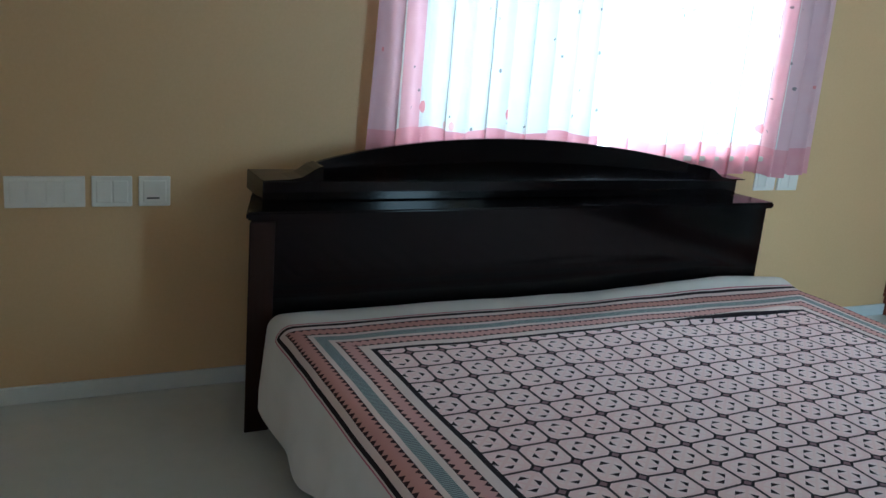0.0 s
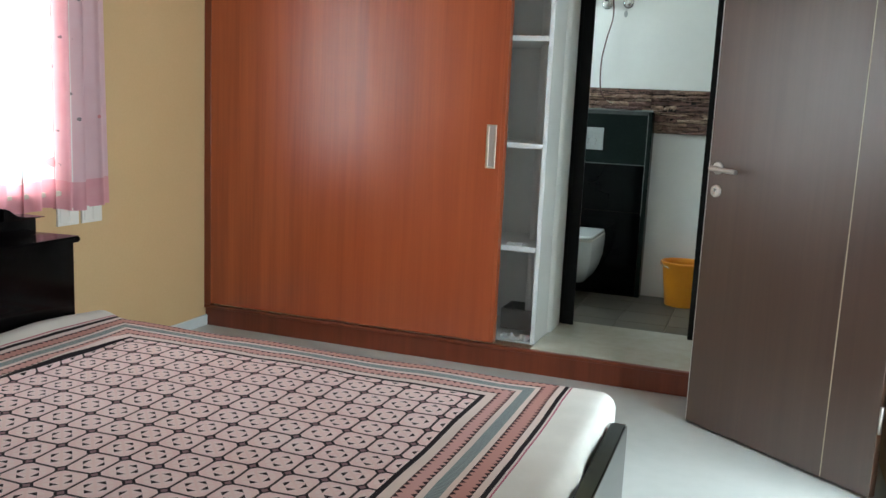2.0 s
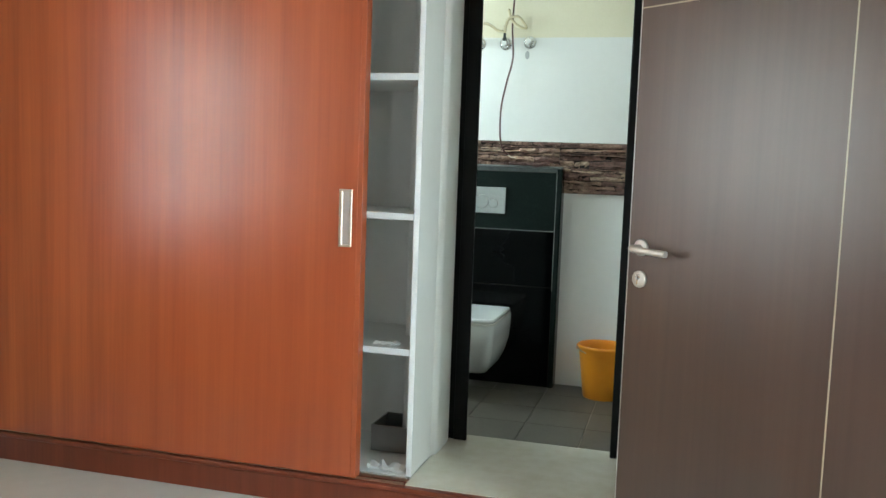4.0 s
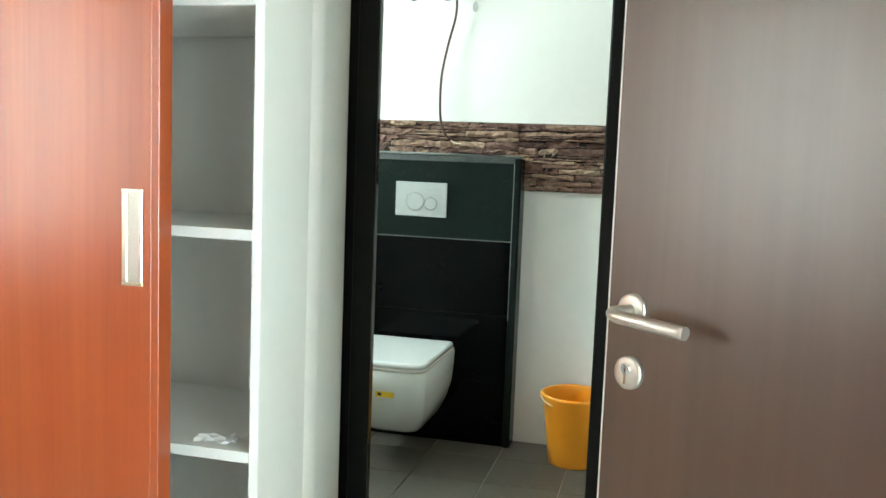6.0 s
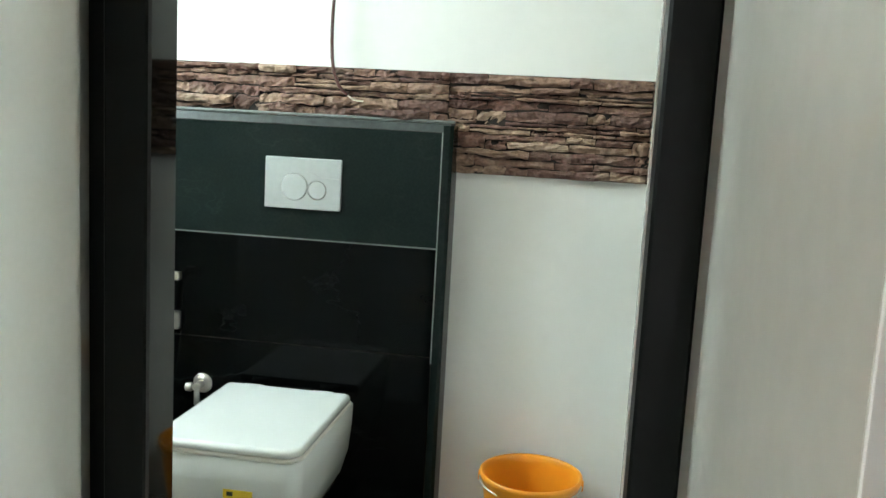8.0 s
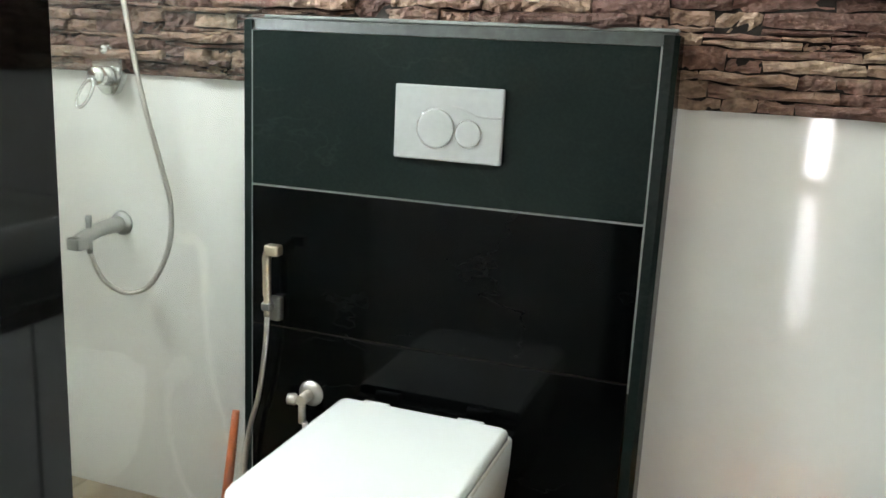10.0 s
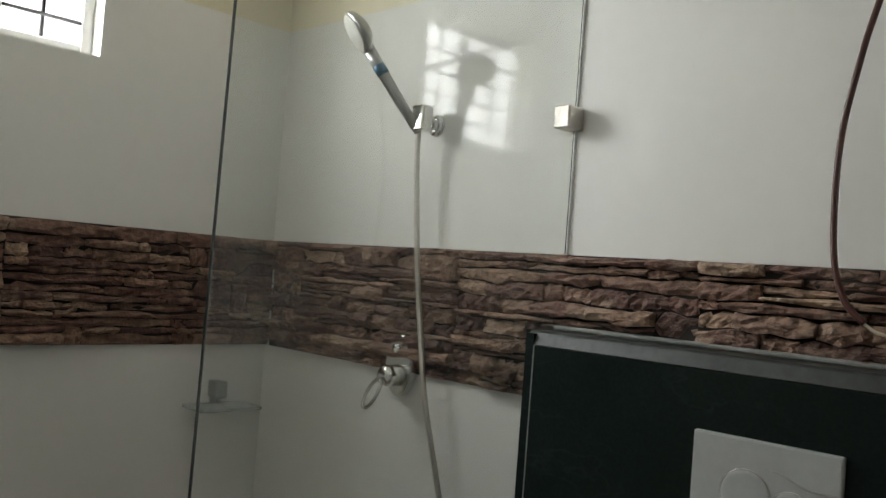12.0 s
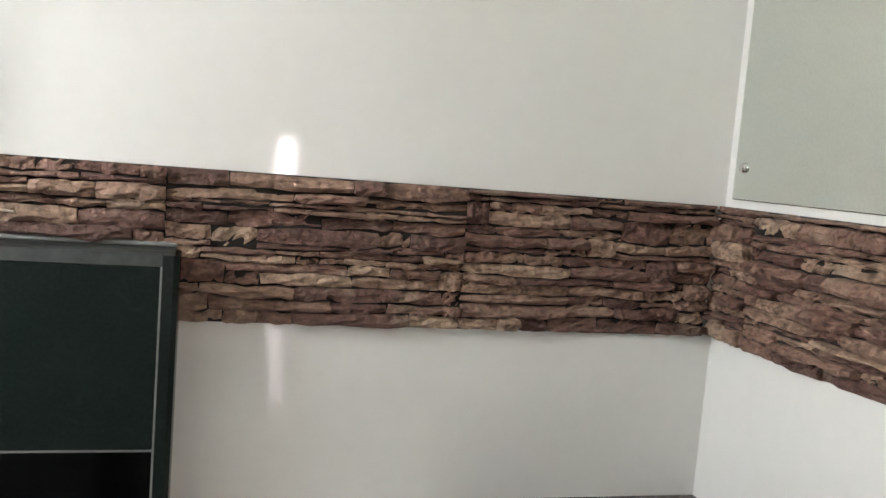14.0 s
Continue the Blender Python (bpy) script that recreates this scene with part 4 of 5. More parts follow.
def bowl_ring(z, xa, xb, yf, yb, r):
    """A rounded rectangle at height z, open towards the wall."""
    pts = []
    for cxx, cyy, a0 in ((xb - r, yf + r, -90), (xb - .01, yb - .01, 0), (xa + .01, yb - .01, 90), (xa + r, yf + r, 180)):
        rr = r if cyy < yb - .05 else .01
        for k in range(6):
            a = radians(a0 + 90 * k / 5)
            pts.append((cxx + rr * math.cos(a), cyy + rr * math.sin(a), z))
    return pts


def loft(rings):
    bm = bmesh.new()
    vr = [[bm.verts.new(p) for p in r] for r in rings]
    n = len(vr[0])
    for a, b in zip(vr, vr[1:]):
        for k in range(n):
            f = bm.faces.new((a[k], a[(k + 1) % n], b[(k + 1) % n], b[k]))
            f.smooth = True
    bm.faces.new(vr[0][::-1])
    bm.faces.new(vr[-1])
    bmesh.ops.recalc_face_normals(bm, faces=bm.faces)
    return bm


WX0, WX1 = -1.095, -.686
part("bowl", loft([bowl_ring(z, WX0 + i, WX1 - i, yf, PY + .001, r) for z, i, yf, r in (
    (.122, .11, 6.17, .05), (.126, .09, 6.13, .06), (.15, .07, 6.08, .065), (.22, .035, 5.99, .06), (.30, .012, 5.93, .055), (.38, .004, 5.905, .05), (.448, .002, 5.90, .05), (.452, .006, 5.905, .05))]), CERAMIC, wc)
part("seat", loft([bowl_ring(z, WX0 + i, WX1 - i, 5.895 + i, PY - .03, .05) for z, i in ((.453, .003), (.455, .0), (.465, .0), (.467, .003))]), PLASTIC_WHITE, wc)
part("lid", loft([bowl_ring(z, WX0 + i, WX1 - i, 5.89 + i, PY - .05, .05) for z, i in ((.4685, .004), (.471, .0), (.484, .0), (.490, .004), (.492, .012))]), CERAMIC, wc, "flat white closed lid")
for x in (-1.01, -.78):
    part("hinge", bm_tube([(x - .03, PY - .035, .476), (x + .03, PY - .035, .476)], .013, 14), CERAMIC, wc)
part("sticker", bm_box((-.895, 5.908, .338), (-.815, 5.9115, .362)), YELLOW, wc, "yellow sticker with a dark bar")
part("sticker_bar", bm_box((-.885, 5.9072, .345), (-.868, 5.9082, .357)), BLACK_PLASTIC, wc)

js = thing("health_faucet", (-1.29, PY - .03, .72), "chrome hand spray in a wall holder with a braided hose", "hand spray")
part("holder", bm_join(bm_box((-1.318, PY - .024, .640), (-1.285, PY - .001, .700), .006, 2), bm_box((-1.325, PY - .045, .668), (-1.300, PY - .022, .690), .004)), ZINC, js)
part("spray_grip", bm_tube(curved([(-1.312, PY - .036, .655), (-1.312, PY - .037, .70), (-1.311, PY - .040, .76), (-1.308, PY - .045, .80), (-1.292, PY - .058, .825)], 5), [.008] * 6 + [.010] * 8 + [.011] * 7, 12), ALU, js, "pale chrome spray grip")
part("spray_head", bm_box((-1.300, PY - .075, .812), (-1.262, PY - .048, .838), .005, 2), ALU, js)
part("hose", bm_tube(curved([(-1.312, PY - .036, .655), (-1.316, PY - .037, .58), (-1.335, PY - .036, .45), (-1.365, PY - .034, .34), (-1.375, PY - .034, .20), (-1.33, PY - .036, .12), (-1.25, PY - .04, .15), (-1.205, PY - .045, .30), (-1.200, PY - .048, .41)], 8), .0065, 10), STEEL, js, "braided steel hose")
js.location.x += .011
av = thing("angle_valve", (-1.199, PY, .464), "chrome angle valve on the granite wall", "valve")
part("flange", bm_lathe([(.033, 0), (.031, .004), (.020, .010), (.014, .012)], (-1.199, PY, .464), (0, -1, 0), 28), STEEL, av)
part("body", bm_tube([(-1.199, PY - .008, .464), (-1.199, PY - .055, .464)], .013, 16), STEEL, av)
part("outlet", bm_tube([(-1.199, PY - .045, .464), (-1.199, PY - .045, .405)], .009, 14), STEEL, av)
part("knob", bm_lathe([(.012, 0), (.015, .004), (.013, .022), (0, .026)], (-1.214, PY - .045, .462), (-1, -.3, 0), 16), STEEL, av)

ob = thing("toilet_brush", (-1.452, 6.47, .0), "orange plastic scrubbing brush leaning in the corner", "brush")
part("grip", bm_tube([(-1.452, 6.452, .10), (-1.446, 6.495, .355)], [.014, .010], 10), ORANGE_RED, ob)
part("blade", bm_box((-1.475, 6.415, .0), (-1.430, 6.475, .11), .008, 2), ORANGE_RED, ob)

bk = thing("bucket", (-.108, 6.375, 0), "orange plastic bucket standing on the tiled floor", "bucket")
part("shell", bm_lathe([(.0, .006), (.104, .006), (.106, 0), (.110, 0), (.113, .01), (.128, .14), (.146, .285), (.152, .295), (.156, .307), (.155, .315), (.149, .317), (.144, .311), (.142, .285), (.125, .14), (.108, .014), (0, .012)], (-.108, 6.375, 0), sides=48), ORANGE, bk)
part("bail", bm_tube([(-.108 + .152 * math.cos(a), 6.375 - .03 - .10 * math.sin(a), .301 - .030 * math.sin(a)) for a in [k * math.pi / 20 for k in range(21)]], .003, 8), STEEL, bk, "thin wire handle")
for s in (-1, 1):
    part("lug", bm_lathe([(.018, 0), (.016, .008), (0, .009)], (-.108 + s * .150, 6.36, .297), (s, 0, 0), 16), ORANGE, bk)

# ---- shower ----
gl = thing("shower_screen", (-1.39, 6.15, .02), "frameless clear glass shower screen with a slanted top corner", "glass screen")
g = bm_prism([(5.718, .02), (6.562, .02), (6.562, 2.150), (6.535, 2.176), (6.385, 2.20), (5.738, 2.302)], "x", -1.394, -1.386)
pane = part("pane", g, GLASS, gl)
pane.visible_shadow = False
part("edge", bm_prism([(5.7168, .02), (5.7176, .02), (5.7376, 2.302), (5.7368, 2.302)], "x", -1.3930, -1.3870), GLASS_EDGE, gl, "dark grey polished edge")
part("wall_seal", bm_box((-1.395, 6.5625, .02), (-1.385, 6.568, 2.136)), SHELF_EDGE, gl, "white silicone seam")
part("top_edge", bm_tube([(-1.39, 5.738, 2.3035), (-1.39, 6.385, 2.2015), (-1.39, 6.535, 2.1775), (-1.39, 6.5625, 2.151)], .0022, 6), GLASS_EDGE, gl)
for z in (.35, 1.793):
    part("clamp", bm_box((-1.412, 6.515, z - .024), (-1.368, 6.5685, z + .024), .003), STEEL, gl, "square steel wall clamp")
br = thing("screen_stay", (-1.9, 6.0, 2.18), "round chrome stay from the shower wall to the glass", "support bar")
part("bar", bm_tube([(XL, 6.01, 2.15), (-1.39, 5.98, 2.265)], .009, 14), CHROME, br)
part("flange", bm_lathe([(.024, 0), (.022, .005), (.012, .010)], (XL, 6.01, 2.15), (1, 0, .1), 24), CHROME, br)
part("clip", bm_box((-1.405, 5.965, 2.235), (-1.375, 5.995, 2.29), .003), CHROME, br)

mx = thing("shower_mixer", (-1.86, YB, 1.20), "chrome oval shower mixer with a ring lever", "shower mixer")
ov = [(-1.86 + .047 * math.cos(a), 1.212 + (.080 if math.sin(a) > 0 else .075) * math.sin(a)) for a in [k * math.tau / 40 for k in range(40)]]
part("plate", bm_prism(ov, "y", YB - .030, YB - .001, .004), CHROME, mx)
part("barrel", bm_lathe([(.026, 0), (.026, .035), (.022, .045), (0, .047)], (-1.862, YB - .028, 1.188), (0, -1, 0), 28), CHROME, mx)
part("diverter", bm_lathe([(.013, 0), (.012, .014), (0, .016)], (-1.86, YB - .028, 1.255), (0, -1, 0), 20), CHROME, mx)
rg = [(-1.866 + .019 * math.sin(a) - .010 * (1 - math.cos(a)), YB - .080 - .012 * (1 - math.cos(a)), 1.180 - .036 * (1 - math.cos(a))) for a in [k * math.tau / 24 for k in range(25)]]
part("ring_lever", bm_tube(rg, .0045, 8), CHROME, mx)

tp = thing("bath_spout", (-1.85, YB, .796), "chrome bath spout with a diverter knob", "tap")
part("flange", bm_lathe([(.034, 0), (.033, .006), (.026, .014), (.02, .016)], (-1.85, YB, .796), (0, -1, 0), 28), ZINC, tp)
part("spout", bm_tube(curved([(-1.85, YB - .01, .796), (-1.85, YB - .07, .794), (-1.852, YB - .13, .784), (-1.853, YB - .165, .772)], 5), [.021] * 6 + [.019] * 10, 16), ZINC, tp)
part("nozzle", bm_box((-1.873, YB - .185, .752), (-1.833, YB - .145, .785), .005, 2), ZINC, tp)
part("knob", bm_tube([(-1.852, YB - .125, .80), (-1.852, YB - .125, .835)], [.007, .009], 12), ZINC, tp)
part("hose_outlet", bm_tube([(-1.852, YB - .125, .775), (-1.852, YB - .125, .735)], .008, 12), ZINC, tp)

hs = thing("hand_shower", (-1.77, YB - .08, 1.8), "grey hand shower on a wall holder with a long steel hose", "hand shower")
part("holder", bm_join(bm_tube([(-1.812, YB, 1.81), (-1.812, YB - .035, 1.81)], .014, 16), bm_box((-1.832, YB - .075, 1.785), (-1.792, YB - .035, 1.850), .006, 2)), CHROME, hs)
part("holder_flange", bm_lathe([(.028, 0), (.026, .006), (.015, .010)], (-1.816, YB, 1.81), (0, -1, 0), 24), CHROME, hs)
hp0, hp1 = Vector((-1.820, YB - .058, 1.785)), Vector((-1.880, YB - .180, 1.962))
part("grip", bm_tube([hp0, hp0.lerp(hp1, .3), hp0.lerp(hp1, .8), hp1], [.011, .013, .014, .016], 16), ZINC, hs)
part("grip_band", bm_tube([hp0.lerp(hp1, .72), hp0.lerp(hp1, .84)], .0155, 16), surface("blue_plastic_band", (.03, .16, .25), (.04, .20, .30), .35), hs, "blue plastic band")
hd_at = hp1 + Vector((-.014, -.030, .040))
part("neck", bm_tube(curved([hp1, hp1 + Vector((-.004, -.008, .014)), hd_at + Vector((.004, .008, .006))], 4), .0150, 16), ZINC, hs)
part("head", bm_lathe([(0, .026), (.030, .024), (.050, .010), (.054, .0), (.052, -.006), (0, -.008)], hd_at, (.25, .45, .35), 32), ZINC, hs)
part("spray_face", bm_lathe([(.048, -.0085), (.046, -.011), (0, -.012)], hd_at, (.25, .45, .35), 32), PLASTIC_WHITE, hs, "pale spray face")
part("hose", bm_tube(curved([hp0, (-1.822, YB - .052, 1.70), (-1.806, YB - .045, 1.50), (-1.785, YB - .043, 1.36), (-1.735, YB - .05, 1.15), (-1.695, YB - .035, .98), (-1.668, YB - .03, .86), (-1.672, YB - .04, .75), (-1.715, YB - .06, .655), (-1.775, YB - .08, .628), (-1.825, YB - .11, .665), (-1.850, YB - .125, .735)], 8), .0068, 10), STEEL, hs, "silver spiral hose")

sd = thing("soap_shelf", (-2.42, 6.40, 1.03), "small glass soap shelf on a chrome wall bracket", "soap shelf")
part("bracket", bm_join(bm_box((XL, 6.385, 1.047), (XL + .05, 6.425, 1.097), .008, 2), bm_box((XL, 6.395, 1.032), (XL + .03, 6.415, 1.048), .003)), ZINC, sd)
part("shelf_plate", bm_box((XL + .002, 6.31, 1.022), (XL + .115, 6.50, 1.032), .003), hazed_glass("frosted_shelf_glass", (.80, .90, .87), .30), sd, "grey-green glass plate")

fd = thing("floor_drain", (-2.38, 6.24, 0), "square slotted steel floor drain in the shower", "drain")
part("grate", bm_join(*[bm_box((-2.44, 6.18 + k * .014, .0005), (-2.32, 6.188 + k * .014, .006)) for k in range(9)]), STEEL, fd)
part("rim", bm_join(bm_box((-2.45, 6.17, .0005), (-2.441, 6.315, .007)), bm_box((-2.319, 6.17, .0005), (-2.31, 6.315, .007)), bm_box((-2.441, 6.17, .0005), (-2.319, 6.179, .007)), bm_box((-2.441, 6.306, .0005), (-2.319, 6.315, .007))), STEEL, fd)

# ---- water points and cable high on the wall ----


def water_point(x, z, lever, label):
    o = thing("water_point", (x, YB, z), label, "water tap", "capped water points above the tiles")
    part("flange", bm_lathe([(.040, 0), (.039, .004), (.030, .012), (.018, .016)], (x, YB, z), (0, -1, 0), 28), CHROME, o)
    part("body", bm_tube([(x, YB - .012, z), (x, YB - .060, z)], .016, 16), CHROME, o)
    if lever:
        part("cross_body", bm_tube([(x - .028, YB - .045, z + .002), (x + .028, YB - .045, z + .002)], .011, 14), CHROME, o)
        part("chain", bm_tube([(x, YB - .05, z - .012), (x - .003, YB - .048, z - .058)], .0016, 6), STEEL, o)
        part("tag", bm_prism([(x - .005 + .013 * math.cos(a), z - .082 + .024 * math.sin(a)) for a in [k * math.tau / 20 for k in range(20)]], "y", YB - .050, YB - .046), ZINC, o, "oval grey metal tag")
    else:
        part("nut", bm_lathe([(.013, 0), (.013, .018), (.010, .020), (0, .021)], (x, YB - .050, z + .010), (0, 0, 1), 6), BLACK_PLASTIC, o)
        part("stem", bm_tube([(x, YB - .050, z + .025), (x, YB - .050, z + .062)], .008, 12), BLACK_PLASTIC, o, "black connector")
    return o


water_point(-.982, 2.100, False, "chrome capped water point with a black connector")
water_point(-.818, 2.100, False, "chrome water point with a black connector")
water_point(-.668, 2.108, True, "chrome stop tap with a hanging oval tag")
ft = thing("flexible_hoses", (-.82, YB - .05, 2.2), "yellowed braided hoses looped between the water points", "hose")
part("hose", bm_tube(curved([(-.982, YB - .05, 2.16), (-.975, YB - .055, 2.195), (-.945, YB - .07, 2.215), (-.90, YB - .075, 2.200), (-.86, YB - .06, 2.172), (-.818, YB - .05, 2.166)], 8), .0085, 10), YELLOW_TUBE, ft)
part("hose", bm_tube(curved([(-.818, YB - .05, 2.160), (-.81, YB - .065, 2.20), (-.79, YB - .07, 2.24), (-.74, YB - .06, 2.255), (-.70, YB - .05, 2.215), (-.685, YB - .06, 2.185), (-.72, YB - .07, 2.19), (-.775, YB - .06, 2.235), (-.80, YB - .04, 2.30)], 8), .0085, 10), YELLOW_TUBE, ft)
cb = thing("loose_cable", (-.79, YB - .03, 1.8), "loose brown-red cable hanging down the tiled wall", "cable")
part("sleeve", bm_tube(curved([(-.77, YB - .02, 2.42), (-.775, YB - .035, 2.20), (-.763, YB - .04, 2.01), (-.796, YB - .042, 1.86), (-.823, YB - .042, 1.708), (-.822, YB - .045, 1.538), (-.800, YB - .05, 1.456), (-.765, YB - .052, 1.418)], 8), .0055, 10), WIRE_RED, cb)
part("bare_end", bm_tube(curved([(-.765, YB - .052, 1.418), (-.745, YB - .052, 1.406), (-.715, YB - .05, 1.402)], 5), .0028, 8), ALU, cb, "stripped pale wire end")

# ---- bathroom window ----
bw = thing("window_2", (XL - .06, 5.72, BWIN_Z[0]), "small high bathroom window with white frame and bars", "window")
tagged(bw, kind="structure")
ya, yb, za, zb = BWIN_Y[0], BWIN_Y[1], BWIN_Z[0], BWIN_Z[1]
xb_ = XL - .055
part("window_frame", bm_join(bm_box((xb_ - .03, ya, za), (xb_, ya + .03, zb), .003), bm_box((xb_ - .03, yb - .03, za), (xb_, yb, zb), .003), bm_box((xb_ - .03, ya + .03, za), (xb_, yb - .03, za + .03), .003), bm_box((xb_ - .03, ya + .03, zb - .03), (xb_, yb - .03, zb), .003)), UPVC, bw)
part("mullion", bm_box((xb_ - .03, 5.735, za + .03), (xb_, 5.775, zb - .03), .003), UPVC, bw)
for z in (2.02, 2.10, 2.18, 2.26):
    part("bar", bm_tube([(xb_ - .01, ya + .03, z), (xb_ - .01, yb - .03, z)], .006, 8), BLACK_PLASTIC, bw, "dark security bar")
for y in (5.58, 5.875):
    part("bar", bm_tube([(xb_ - .012, y, za + .03), (xb_ - .012, y, zb - .03)], .006, 8), BLACK_PLASTIC, bw)

# ---- vanity ----
va = thing("vanity_cabinet", (.52, 5.85, 0), "white vanity cabinet with steel bow handles", "cabinet")
part("carcass", bm_box((.246, 5.06, .08), (XR - .004, YB - .004, .765)), GREY_LAM, va)
part("plinth", bm_box((.27, 5.06, 0), (XR - .01, YB - .004, .08)), BLACK_PLASTIC, va)
fronts = [(6.565, 6.245), (6.240, 5.880), (5.875, 5.480), (5.475, 5.07)]
for k, (b, a) in enumerate(fronts):
    dq = part("door", bm_box((.226, a, .09), (.244, b, .760), .002), CERAMIC, va, "white glossy cabinet door")
    yy = a + .075
    part("handle", bm_tube(curved([(.226, yy, .695), (.203, yy, .693), (.200, yy, .685), (.200, yy, .645), (.200, yy, .605), (.203, yy, .597), (.226, yy, .595)], 4), .0055, 10), STEEL, dq, "steel bow handle")
ct = thing("countertop", (.505, 5.81, .768), "dark grey granite vanity top with a polished front edge", "countertop")
part("slab", bm_box((.2165, 5.05, .768), (XR - .002, YB - .002, .804), .002), COUNTER, ct)
part("front_edge", bm_box((.204, 5.05, .767), (.216, YB - .002, .8045), .004, 2), COUNTER, ct)
ba = thing("wash_basin", (.505, 5.855, .805), "white rectangular counter-top wash basin", "wash basin")


def rounded(z, inset, r):
    pts = []
    for sx, sy, a0 in ((1, 1, 0), (-1, 1, 90), (-1, -1, 180), (1, -1, 270)):
        for k in range(7):
            a = radians(a0 + 15 * k)
            pts.append((.505 + sx * (.215 - inset - r) + r * math.cos(a), 5.855 + sy * (.355 - inset - r) + r * math.sin(a), .805 + z))
    return pts


part("bowl", loft([rounded(z, i, r) for z, i, r in ((.0, .10, .05), (.004, .09, .05), (.05, .045, .06), (.10, .012, .065), (.122, .0, .065), (.128, .002, .064), (.126, .014, .055), (.10, .022, .055), (.05, .05, .05), (.026, .10, .05), (.022, .13, .04))]), CERAMIC, ba)
part("waste", bm_lathe([(.026, 0), (.024, .004), (0, .005)], (.505, 5.855, .8275), sides=20), CHROME, ba)
mi = thing("mirror", (XR, 5.9, 1.85), "large frameless wall mirror fixed with chrome studs", "mirror")
part("glass", bm_box((XR - .007, 5.25, 1.525), (XR - .001, 6.535, 2.137), .0015), MIRROR, mi)
for y, z in ((6.50, 1.598), (5.30, 1.598), (6.50, 2.07), (5.30, 2.07)):
    part("stud", bm_lathe([(.012, 0), (.011, .006), (0, .009)], (XR - .007, y, z), (-1, 0, 0), 20), CHROME, mi)

# ---- split-stone bands: every stone is a piece of its own ----
random.seed(11)


def stone_mesh(xa, xb, low, high):
    """One split stone between two wavy bed joints; low and high give a joint's height at x."""
    nx, nz = 6, 3
    deep, tilt = random.choice((.008, .012, .017, .022, .028, .036)), random.uniform(-.005, .005)
    cx_, cz_ = (xa + xb) / 2, (low((xa + xb) / 2) + high((xa + xb) / 2)) / 2
    slant, nib_ = random.uniform(-.005, .005), random.uniform(.0006, .0022)
    verts, faces = [], []
    for i in range(nx + 1):
        for j in range(nz + 1):
            q = j / nz
            x = xa + (xb - xa) * i / nx + slant * (q - .5) + (random.uniform(-.3, .3) * (xb - xa) / nx if 0 < i < nx else 0)
            lo_, hi_ = low(x) + nib_, high(x) - nib_
            if i in (0, nx):
                lo_, hi_ = lo_ + random.uniform(0, .10) * (hi_ - lo_), hi_ - random.uniform(0, .10) * (hi_ - lo_)
            z = lo_ + (hi_ - lo_) * q + (random.uniform(-.1, .1) * (hi_ - lo_) if 0 < j < nz else random.uniform(-.0022, .0022))
            rim_ = (.25 * deep if j in (0, nz) else 0) + (.18 * deep if i in (0, nx) else 0)
            verts.append((x - cx_, -(deep + random.uniform(-.0055, .0045) + tilt * (q - .5) - rim_), z - cz_))
    at = lambda i, j: i * (nz + 1) + j
    base = len(verts)
    for i in range(nx + 1):
        for j in (0, nz):
            v = verts[at(i, j)]
            verts.append((v[0], 0, v[2]))
    for i in range(nx):
        for j in range(nz):
            faces.append((at(i, j), at(i + 1, j), at(i + 1, j + 1), at(i, j + 1)))
        faces.append((base + 2 * i, base + 2 * i + 2, at(i + 1, 0), at(i, 0)))
        faces.append((at(i, nz), at(i + 1, nz), base + 2 * i + 3, base + 2 * i + 1))
    faces.append((base, *[at(0, j) for j in range(nz + 1)], base + 1))
    faces.append((base + 2 * nx + 1, *[at(nx, nz - j) for j in range(nz + 1)], base + 2 * nx))
    me = bpy.data.meshes.new("stone")
    me.from_pydata(verts, [], faces)
    me.materials.append(STONE)
    return me, (cx_, cz_)


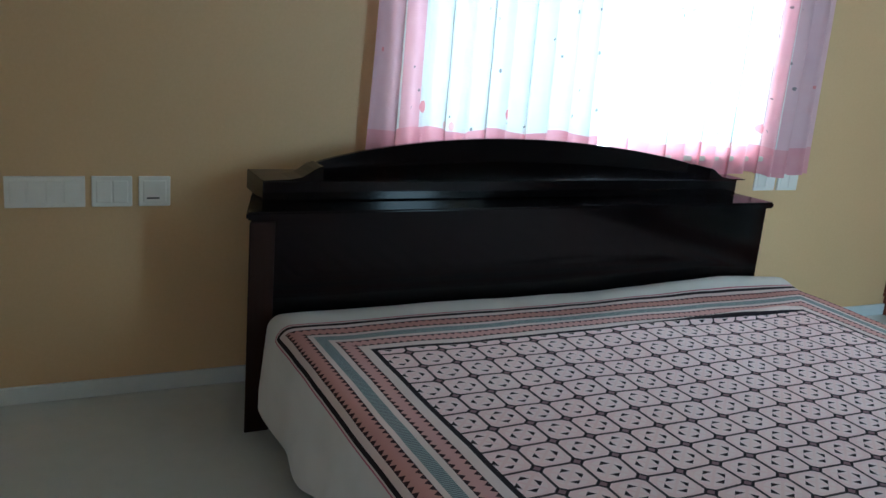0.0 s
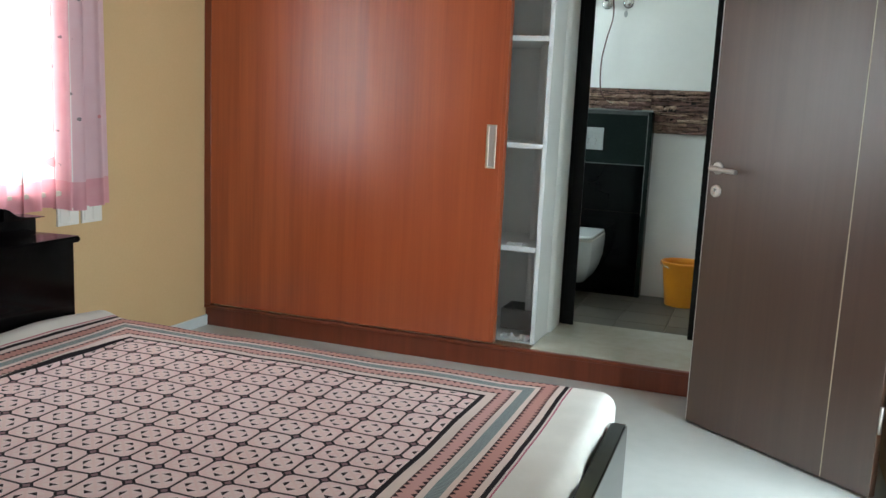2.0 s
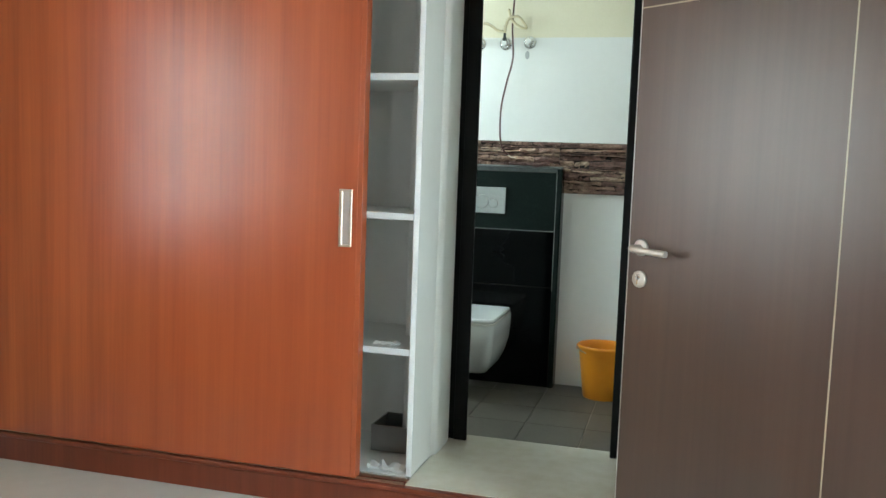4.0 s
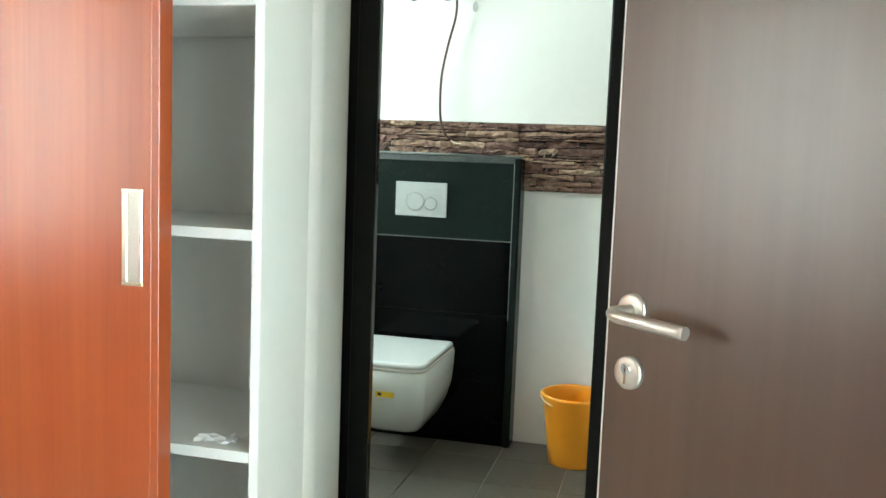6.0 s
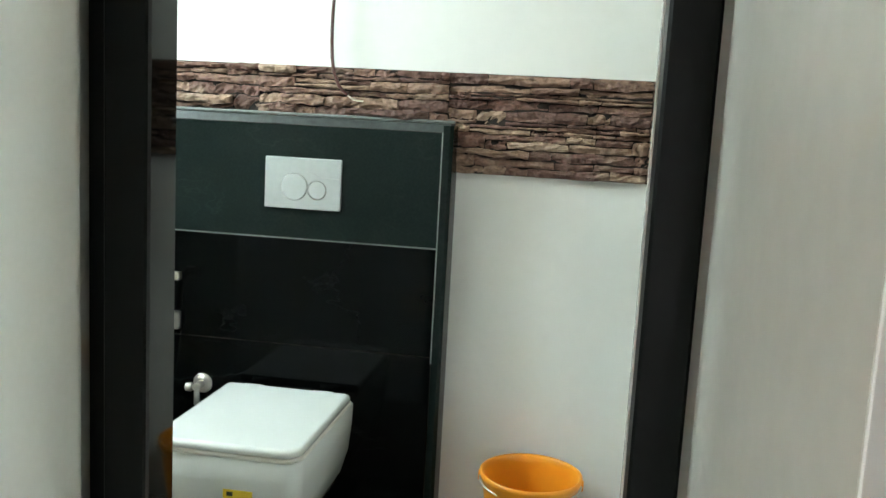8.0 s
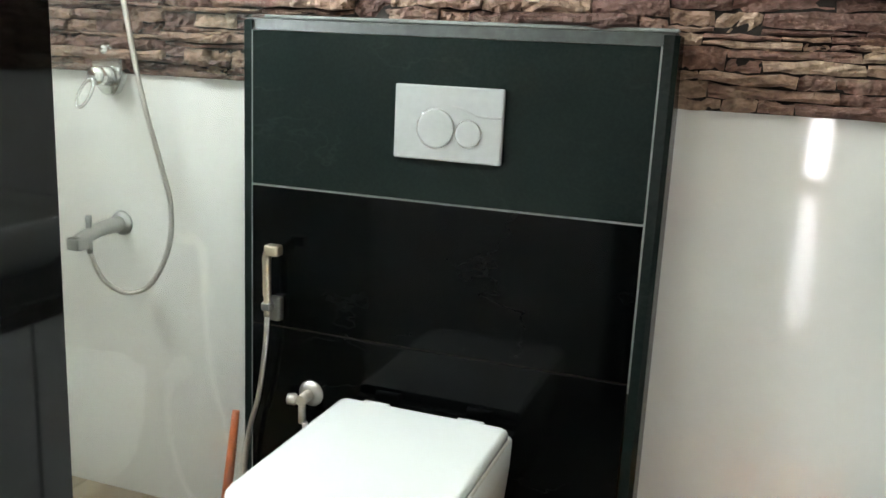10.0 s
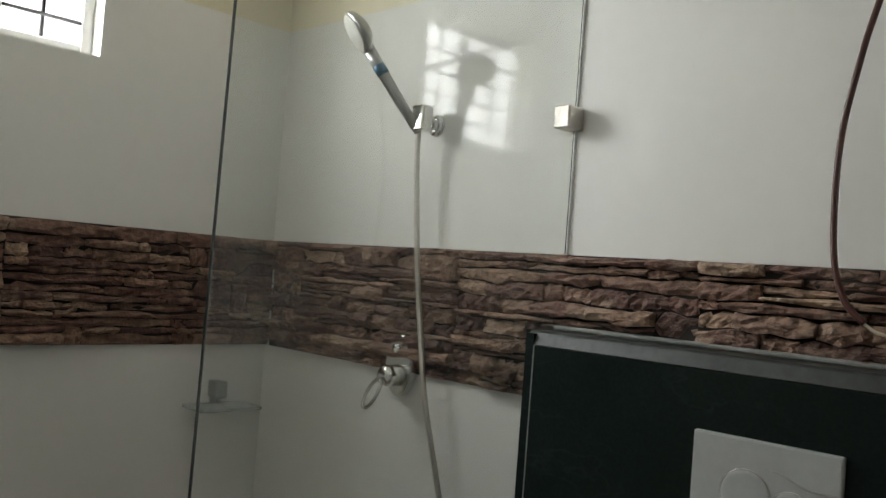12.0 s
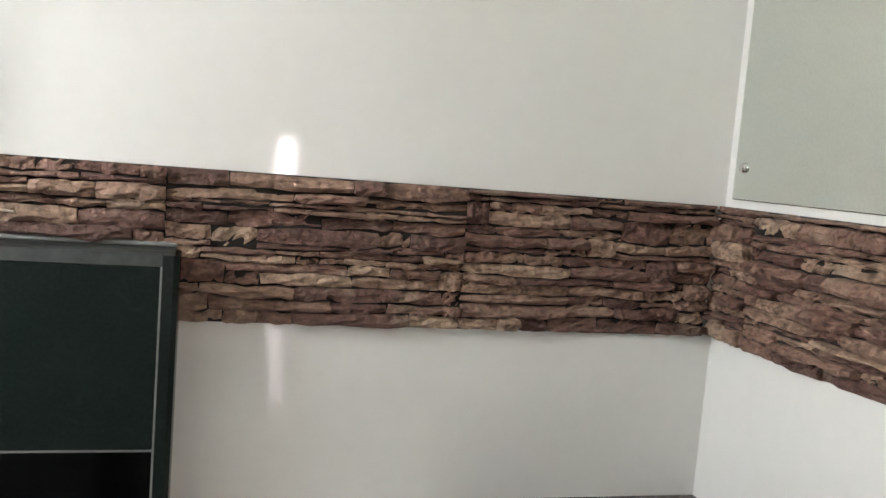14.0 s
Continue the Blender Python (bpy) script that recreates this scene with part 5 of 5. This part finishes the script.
def stone_band(name, start, way, length, label):
    """A band of split stones from start along way, in panels with bed joints of their own; the stones stand out to the side given by the turn."""
    z0, z1 = 1.197, 1.506
    tall = z1 - z0
    o = thing(name, (start[0], start[1], z0), label, "stone band")
    o.rotation_euler = (0, 0, math.atan2(way[1], way[0]))
    me = bpy.data.meshes.new("backing")
    bm = bm_box((0, -.008, 0), (length, -.001, tall))
    bm.to_mesh(me)
    bm.free()
    me.materials.append(DARK_FILL)
    new("backing", me).parent = o
    left = 0.0
    while left < length - .001:
        right = min(length, left + (.14 if left == 0 else .62))
        if length - right < .05:
            right = length
        heights = []
        while sum(heights) < tall - .012:
            heights.append(random.choice((.011, .014, .017, .020, .024, .029, .037)))
        heights = [h * tall / sum(heights) for h in heights]
        levels = [sum(heights[:k]) for k in range(len(heights) + 1)]
        joints = []
        for k, z in enumerate(levels):
            room = .42 * min(heights[max(k - 1, 0)], heights[min(k, len(heights) - 1)])
            amp = 0 if k in (0, len(heights)) else min(room * 1.15, .012)
            seed = random.uniform(0, 50)
            joints.append(lambda x, z=z, amp=amp, seed=seed: z + amp * (.75 * noise.noise((x * 7, seed, 0)) + .45 * noise.noise((x * 23, seed, 4)) + .25 * noise.noise((x * 61, seed, 9))))
        taken = []
        for k in range(len(heights)):
            x = left
            while x < right - .001:
                block = [b for a, b, row in taken if row == k and a - .001 <= x < b - .001]
                if block:
                    x = block[0]
                    continue
                wide = min(random.choice((.05, .07, .09, .12, .15, .19, .25)), right - x)
                ahead = [a for a, b, row in taken if row == k and x < a < x + wide + .03]
                if ahead:
                    wide = min(ahead) - x
                elif right - x - wide < .035:
                    wide = right - x
                upper = k + 1
                if k + 2 <= len(heights) and wide < .15 and heights[k] + heights[k + 1] < .062 and random.random() < .12:
                    upper = k + 2
                me, (cx_, cz_) = stone_mesh(x + .001, x + wide - .001, joints[k], joints[upper])
                piece = new("stone", me)
                piece.parent = o
                piece.location = (cx_, -.004, cz_)
                if upper > k + 1:
                    taken.append((x, x + wide, k + 1))
                x += wide
            taken = [q for q in taken if q[2] == k + 1]
        left = right
    return o


stone_band("stone_band", (XL + .03, YB), (1, 0), XR - XL - .06, "band of rough brown split stone along the back wall")
stone_band("stone_band", (XL, 5.05), (0, 1), YB - 5.05, "band of rough brown split stone round the shower wall")
stone_band("stone_band", (XR, YB), (0, -1), YB - 5.05, "band of rough brown split stone behind the vanity")

# ---- bathroom floor tiles ----
fl = bpy.data.objects["floor_bathroom"]
TS = .314
tile_mesh = {}
for key, mt_ in (("dark", FLOOR_TILE), ("brown", SHOWER_TILE)):
    bm = bm_box((-.155, -.155, -.012), (.155, .155, 0), .0015)
    me = bpy.data.meshes.new("tile")
    bm.to_mesh(me)
    bm.free()
    me.materials.append(mt_)
    tile_mesh[key] = me
xs = -.44 - TS * 7 + TS / 2
while xs < XR + .1:
    ys = 6.30 - TS * 4 + TS / 2
    while ys < YB + .12:
        if ys > 5.1 and xs > XL - .1:
            t = new("tile", tile_mesh["brown" if xs < -1.45 else "dark"])
            t.parent = fl
            t.location = (xs, ys, 0)
        ys += TS
    xs += TS
